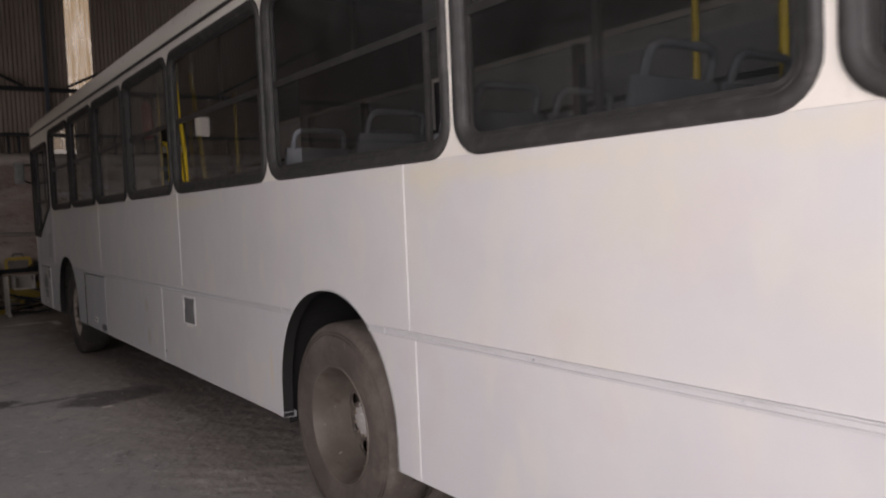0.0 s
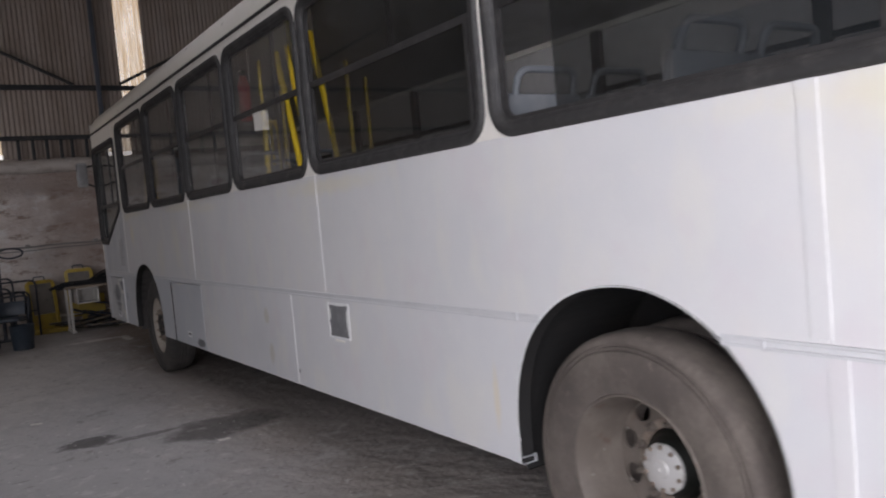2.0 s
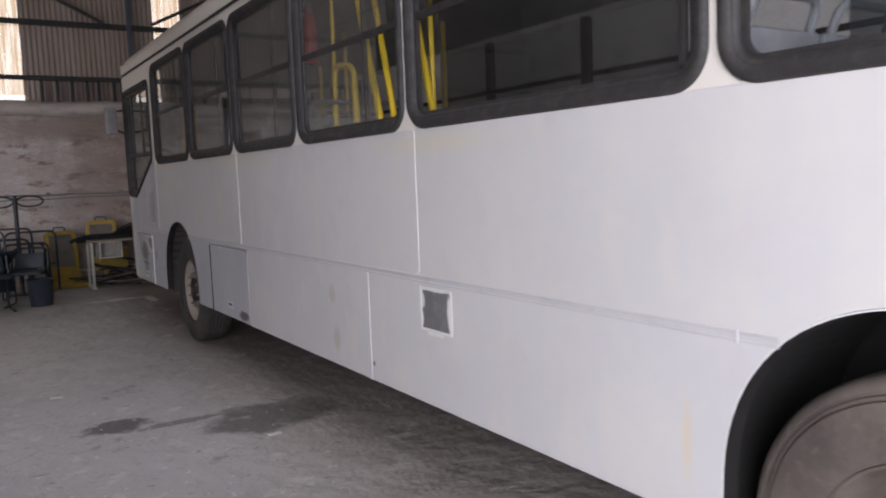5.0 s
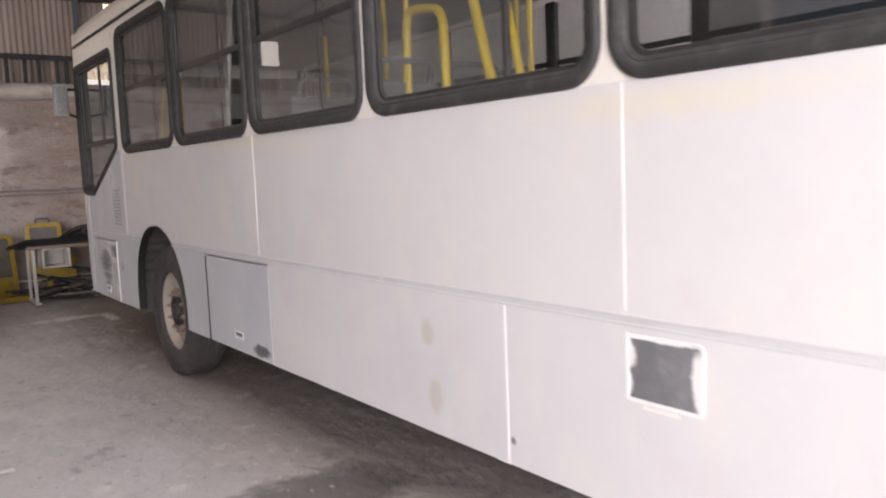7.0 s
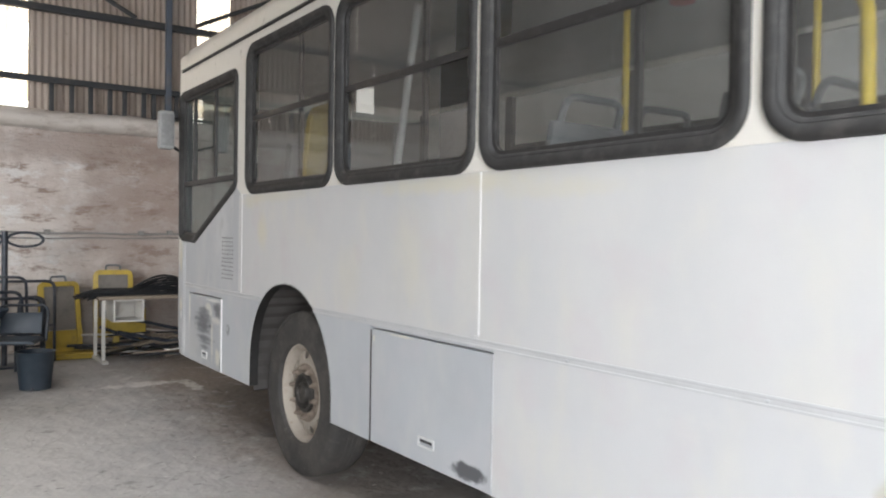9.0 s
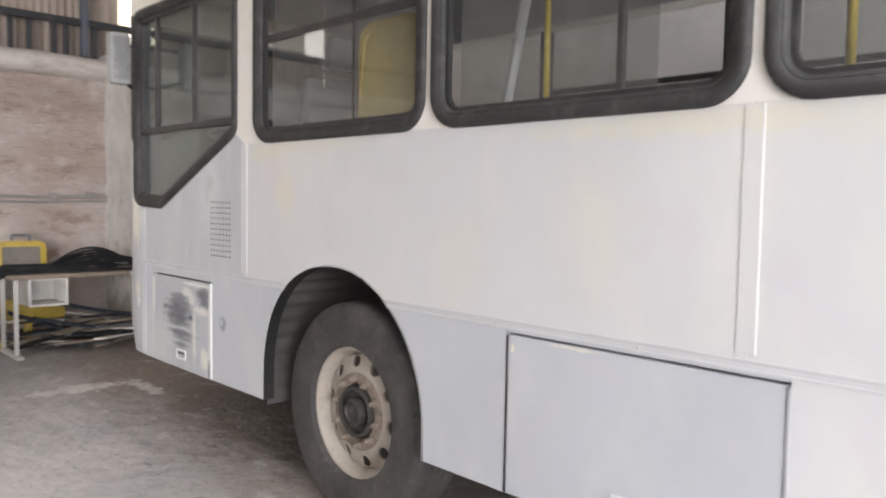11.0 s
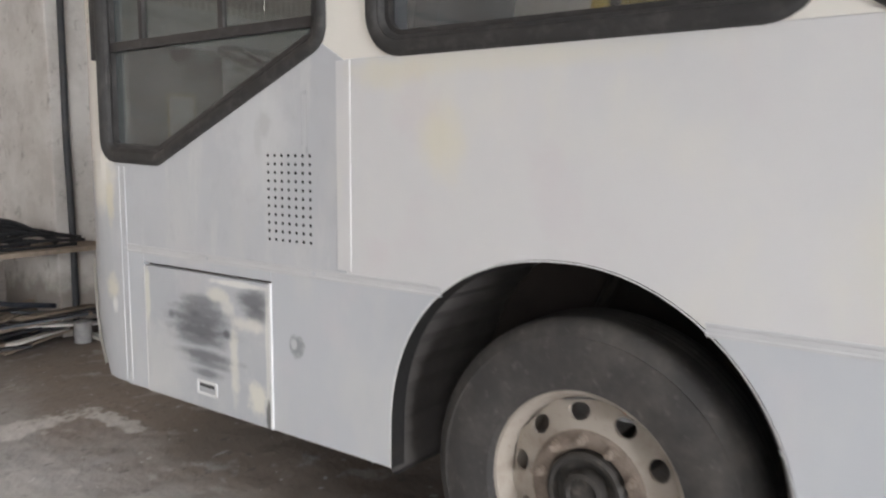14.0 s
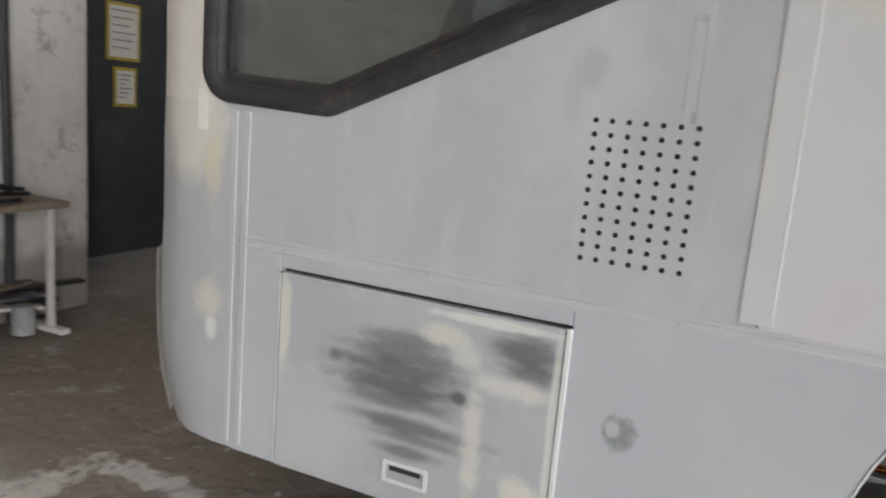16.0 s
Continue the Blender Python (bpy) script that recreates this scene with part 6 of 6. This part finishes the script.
s = thing("yellow_board", 0.2, 9.85, 0.0, "yellow plastic seat part under the table", "seat part")
bm = mesh()
box(bm, 0.0, 0.42, 9.84, 9.90, 0.2, 0.52, 0.02)
box(bm, 0.05, 0.12, 9.84, 9.90, 0.0, 0.21, 0.01)
box(bm, 0.30, 0.37, 9.84, 9.90, 0.0, 0.21, 0.01)
part("plate", bm, YELLOW, s)

# Old table with an open drawer box, heaped with hose.
tb = thing("work_table", 0.5, 9.3, 0, "chipped white laminate table with open box beneath", "table")
bm = mesh()
box(bm, -0.26, 1.22, 9.08, 9.62, 0.685, 0.72, 0.006)
part("tabletop", bm, BOARD, tb, "worn board top")
for x, y in ((-0.20, 9.14), (-0.20, 9.56), (1.14, 9.14), (1.14, 9.56)):
    bm = mesh()
    box(bm, x - 0.018, x + 0.018, y - 0.015, y + 0.015, 0.0, 0.685, 0.004)
    part("leg", bm, LAMINATE, tb)
for x in (-0.20, 1.14):
    bm = mesh()
    box(bm, x - 0.03, x + 0.03, 9.02, 9.66, 0.0, 0.03, 0.004)
    part("foot", bm, LAMINATE, tb)
bm = mesh()
for d in ((-0.10, 0.22, 9.12, 9.5, 0.665, 0.683), (-0.10, 0.22, 9.12, 9.5, 0.44, 0.458), (-0.10, -0.082, 9.12, 9.5, 0.458, 0.665), (0.202, 0.22, 9.12, 9.5, 0.458, 0.665), (-0.082, 0.202, 9.48, 9.5, 0.458, 0.665)):
    box(bm, *d)
part("open_box", bm, LAMINATE, tb, "white open drawer box", smooth=0)
rng = random.Random(5)
for k in range(16):
    s = thing("hose", 0.4, 9.35, 0.72, "black rubber hose or seal heaped on the table", "hose", "hoses on the table")
    x0, x1 = -0.45 + rng.uniform(0, 0.15), 0.85 + rng.uniform(-0.2, 0.25)
    y, z, r = 9.17 + 0.022 * k, 0.736 + 0.014 * (k % 4), 0.012
    bm = mesh()
    pts = []
    for i in range(15):
        w = i / 14
        lift = 0.10 * math.exp(-((w - 0.75) / 0.2) ** 2) * (k % 5) / 4
        sag = -0.05 * max(0, (0.14 - w) / 0.14)
        pts.append((x0 + (x1 - x0) * w, y + 0.03 * math.sin(6 * w + k), max(z + lift, 0.735) + (sag if x0 + (x1 - x0) * w < -0.27 else 0)))
    tube(bm, pts, r, 6)
    part("length", bm, HOSE, s)
for k in range(4):
    s = thing("hose", 0.5, 9.3, 0.72, "arched black rubber hose on the table", "hose", "hoses on the table")
    bm = mesh()
    tube(bm, [(0.05 + 0.85 * i / 16 + 0.04 * k, 9.28 + 0.06 * k, 0.735 + (0.20 - 0.03 * k) * math.sin(math.pi * i / 16)) for i in range(17)], 0.013, 6)
    part("length", bm, HOSE, s)
# Offcuts and scrap under and beside the table.
for k in range(48):
    x, y, a = rng.uniform(-0.05, 1.2), rng.uniform(9.25, 9.95), rng.uniform(-35, 35)
    s = thing("offcut", x, y, 0, "weathered board or trim offcut on the floor", "offcut", "offcuts under the table", a)
    w = PLACED[s.name] @ pose(0, 0, 0.02 + 0.020 * (k % 11), rng.uniform(-4, 4), rng.uniform(-7, 7), 0)
    bm = mesh()
    box(bm, -rng.uniform(0.2, 0.5), rng.uniform(0.2, 0.45), -0.03, rng.uniform(0.02, 0.06), 0.0, 0.018, 0.003, w)
    part("board", bm, (BOARD, TUBE, HOSE, LAMINATE, BOARD)[k % 5], s)
for x0, x1, y, z0, z1 in ((0.0, 0.95, 9.4, 0.30, 0.10), (0.2, 1.1, 9.5, 0.42, 0.22), (-0.15, 0.7, 9.6, 0.34, 0.03)):
    s = thing("trim_length", x0, y, 0, "long dark trim piece leaning under the table", "trim piece", "trim pieces under the table")
    bm = mesh()
    tube(bm, [(x0, y, z0), ((x0 + x1) / 2, y, (z0 + z1) / 2 - 0.02), (x1, y, z1)], 0.02, 6)
    part("length", bm, TUBE, s)
for x, y in ((1.02, 9.2),):
    s = thing("paint_tin", x, y, 0, "dirty grey tin on the floor by the pillar", "tin")
    bm = mesh()
    rings = [[(x + rad * math.cos(2 * math.pi * k / 16), y + rad * math.sin(2 * math.pi * k / 16), z) for k in range(16)] for rad, z in ((0.001, 0.0), (0.06, 0.0), (0.06, 0.15), (0.064, 0.155), (0.056, 0.16), (0.001, 0.155))]
    sweep_rings(bm, rings)
    part("tin", bm, SHELL, s)

# Blue plastic drum with timber offcuts standing in it.
DX, DY = -2.62, 5.75
d = thing("drum", DX, DY, ground_z(DY), "dirty blue plastic drum holding timber offcuts", "drum")
bm = mesh()
ring_z = ((0.001, 0.0), (0.25, 0.0), (0.28, 0.03), (0.285, 0.24), (0.298, 0.26), (0.298, 0.29), (0.285, 0.31), (0.285, 0.55), (0.298, 0.57), (0.298, 0.60), (0.285, 0.62), (0.275, 0.84), (0.285, 0.86), (0.285, 0.89), (0.265, 0.89), (0.265, 0.30), (0.001, 0.30))
sweep_rings(bm, [[(DX + r * math.cos(2 * math.pi * k / 32), DY + r * math.sin(2 * math.pi * k / 32), ground_z(DY) + z) for k in range(32)] for r, z in ring_z])
part("drum_body", bm, DRUM, d)
for ax, ay, bx, by, top in ((0.05, 0.05, 0.33, 0.15, 1.02), (-0.1, 0.1, 0.42, 0.05, 0.97), (0.0, -0.1, -0.2, -0.1, 1.2)):
    bm = mesh()
    tube(bm, [(DX + ax, DY + ay, ground_z(DY) + 0.32), (DX + 0.5 * (ax + bx), DY + 0.5 * (ay + by), ground_z(DY) + 0.9), (DX + bx, DY + by, ground_z(DY) + top)], 0.028, 4)
    part("timber_offcut", bm, LAMINATE, d, "pale timber offcut")

# Crumbs of plaster and grit on the floor.
bm = mesh()
for k in range(420):
    x, y = rng.uniform(-3.4, 0.6), rng.uniform(-4.5, 9.2)
    s = rng.choice((0.003, 0.004, 0.006, 0.009, 0.014)) * rng.uniform(0.6, 1.3)
    bmesh.ops.create_icosphere(bm, subdivisions=1, radius=s, matrix=pose(x, y, ground_z(y) + s * 0.2, rng.uniform(-15, 15), rng.uniform(-15, 15), rng.uniform(0, 180)) @ Matrix.Diagonal((1.5, 0.9, 0.45 if s < 0.01 else 0.25, 1)))
tagged(part("grit", bm, CONCRETE, smooth=0), "crumbs of plaster and grit on the floor", "grit", kind="stuff")
for x, y, a in ((-0.30, 1.37, 20), (-1.75, 0.9, 50), (-1.34, 3.25, 10), (-2.2, 3.8, 70)):
    s = thing("paper_scrap", x, y, ground_z(y), "small white paper scrap on the floor", "scrap", turn=a)
    bm = mesh()
    box(bm, -0.045, 0.045, -0.02, 0.02, 0.003, 0.006, 0.0, PLACED[s.name] @ pose(0, 0, 0, 4, 5, 0))
    part("scrap", bm, PAPER, s, smooth=0)
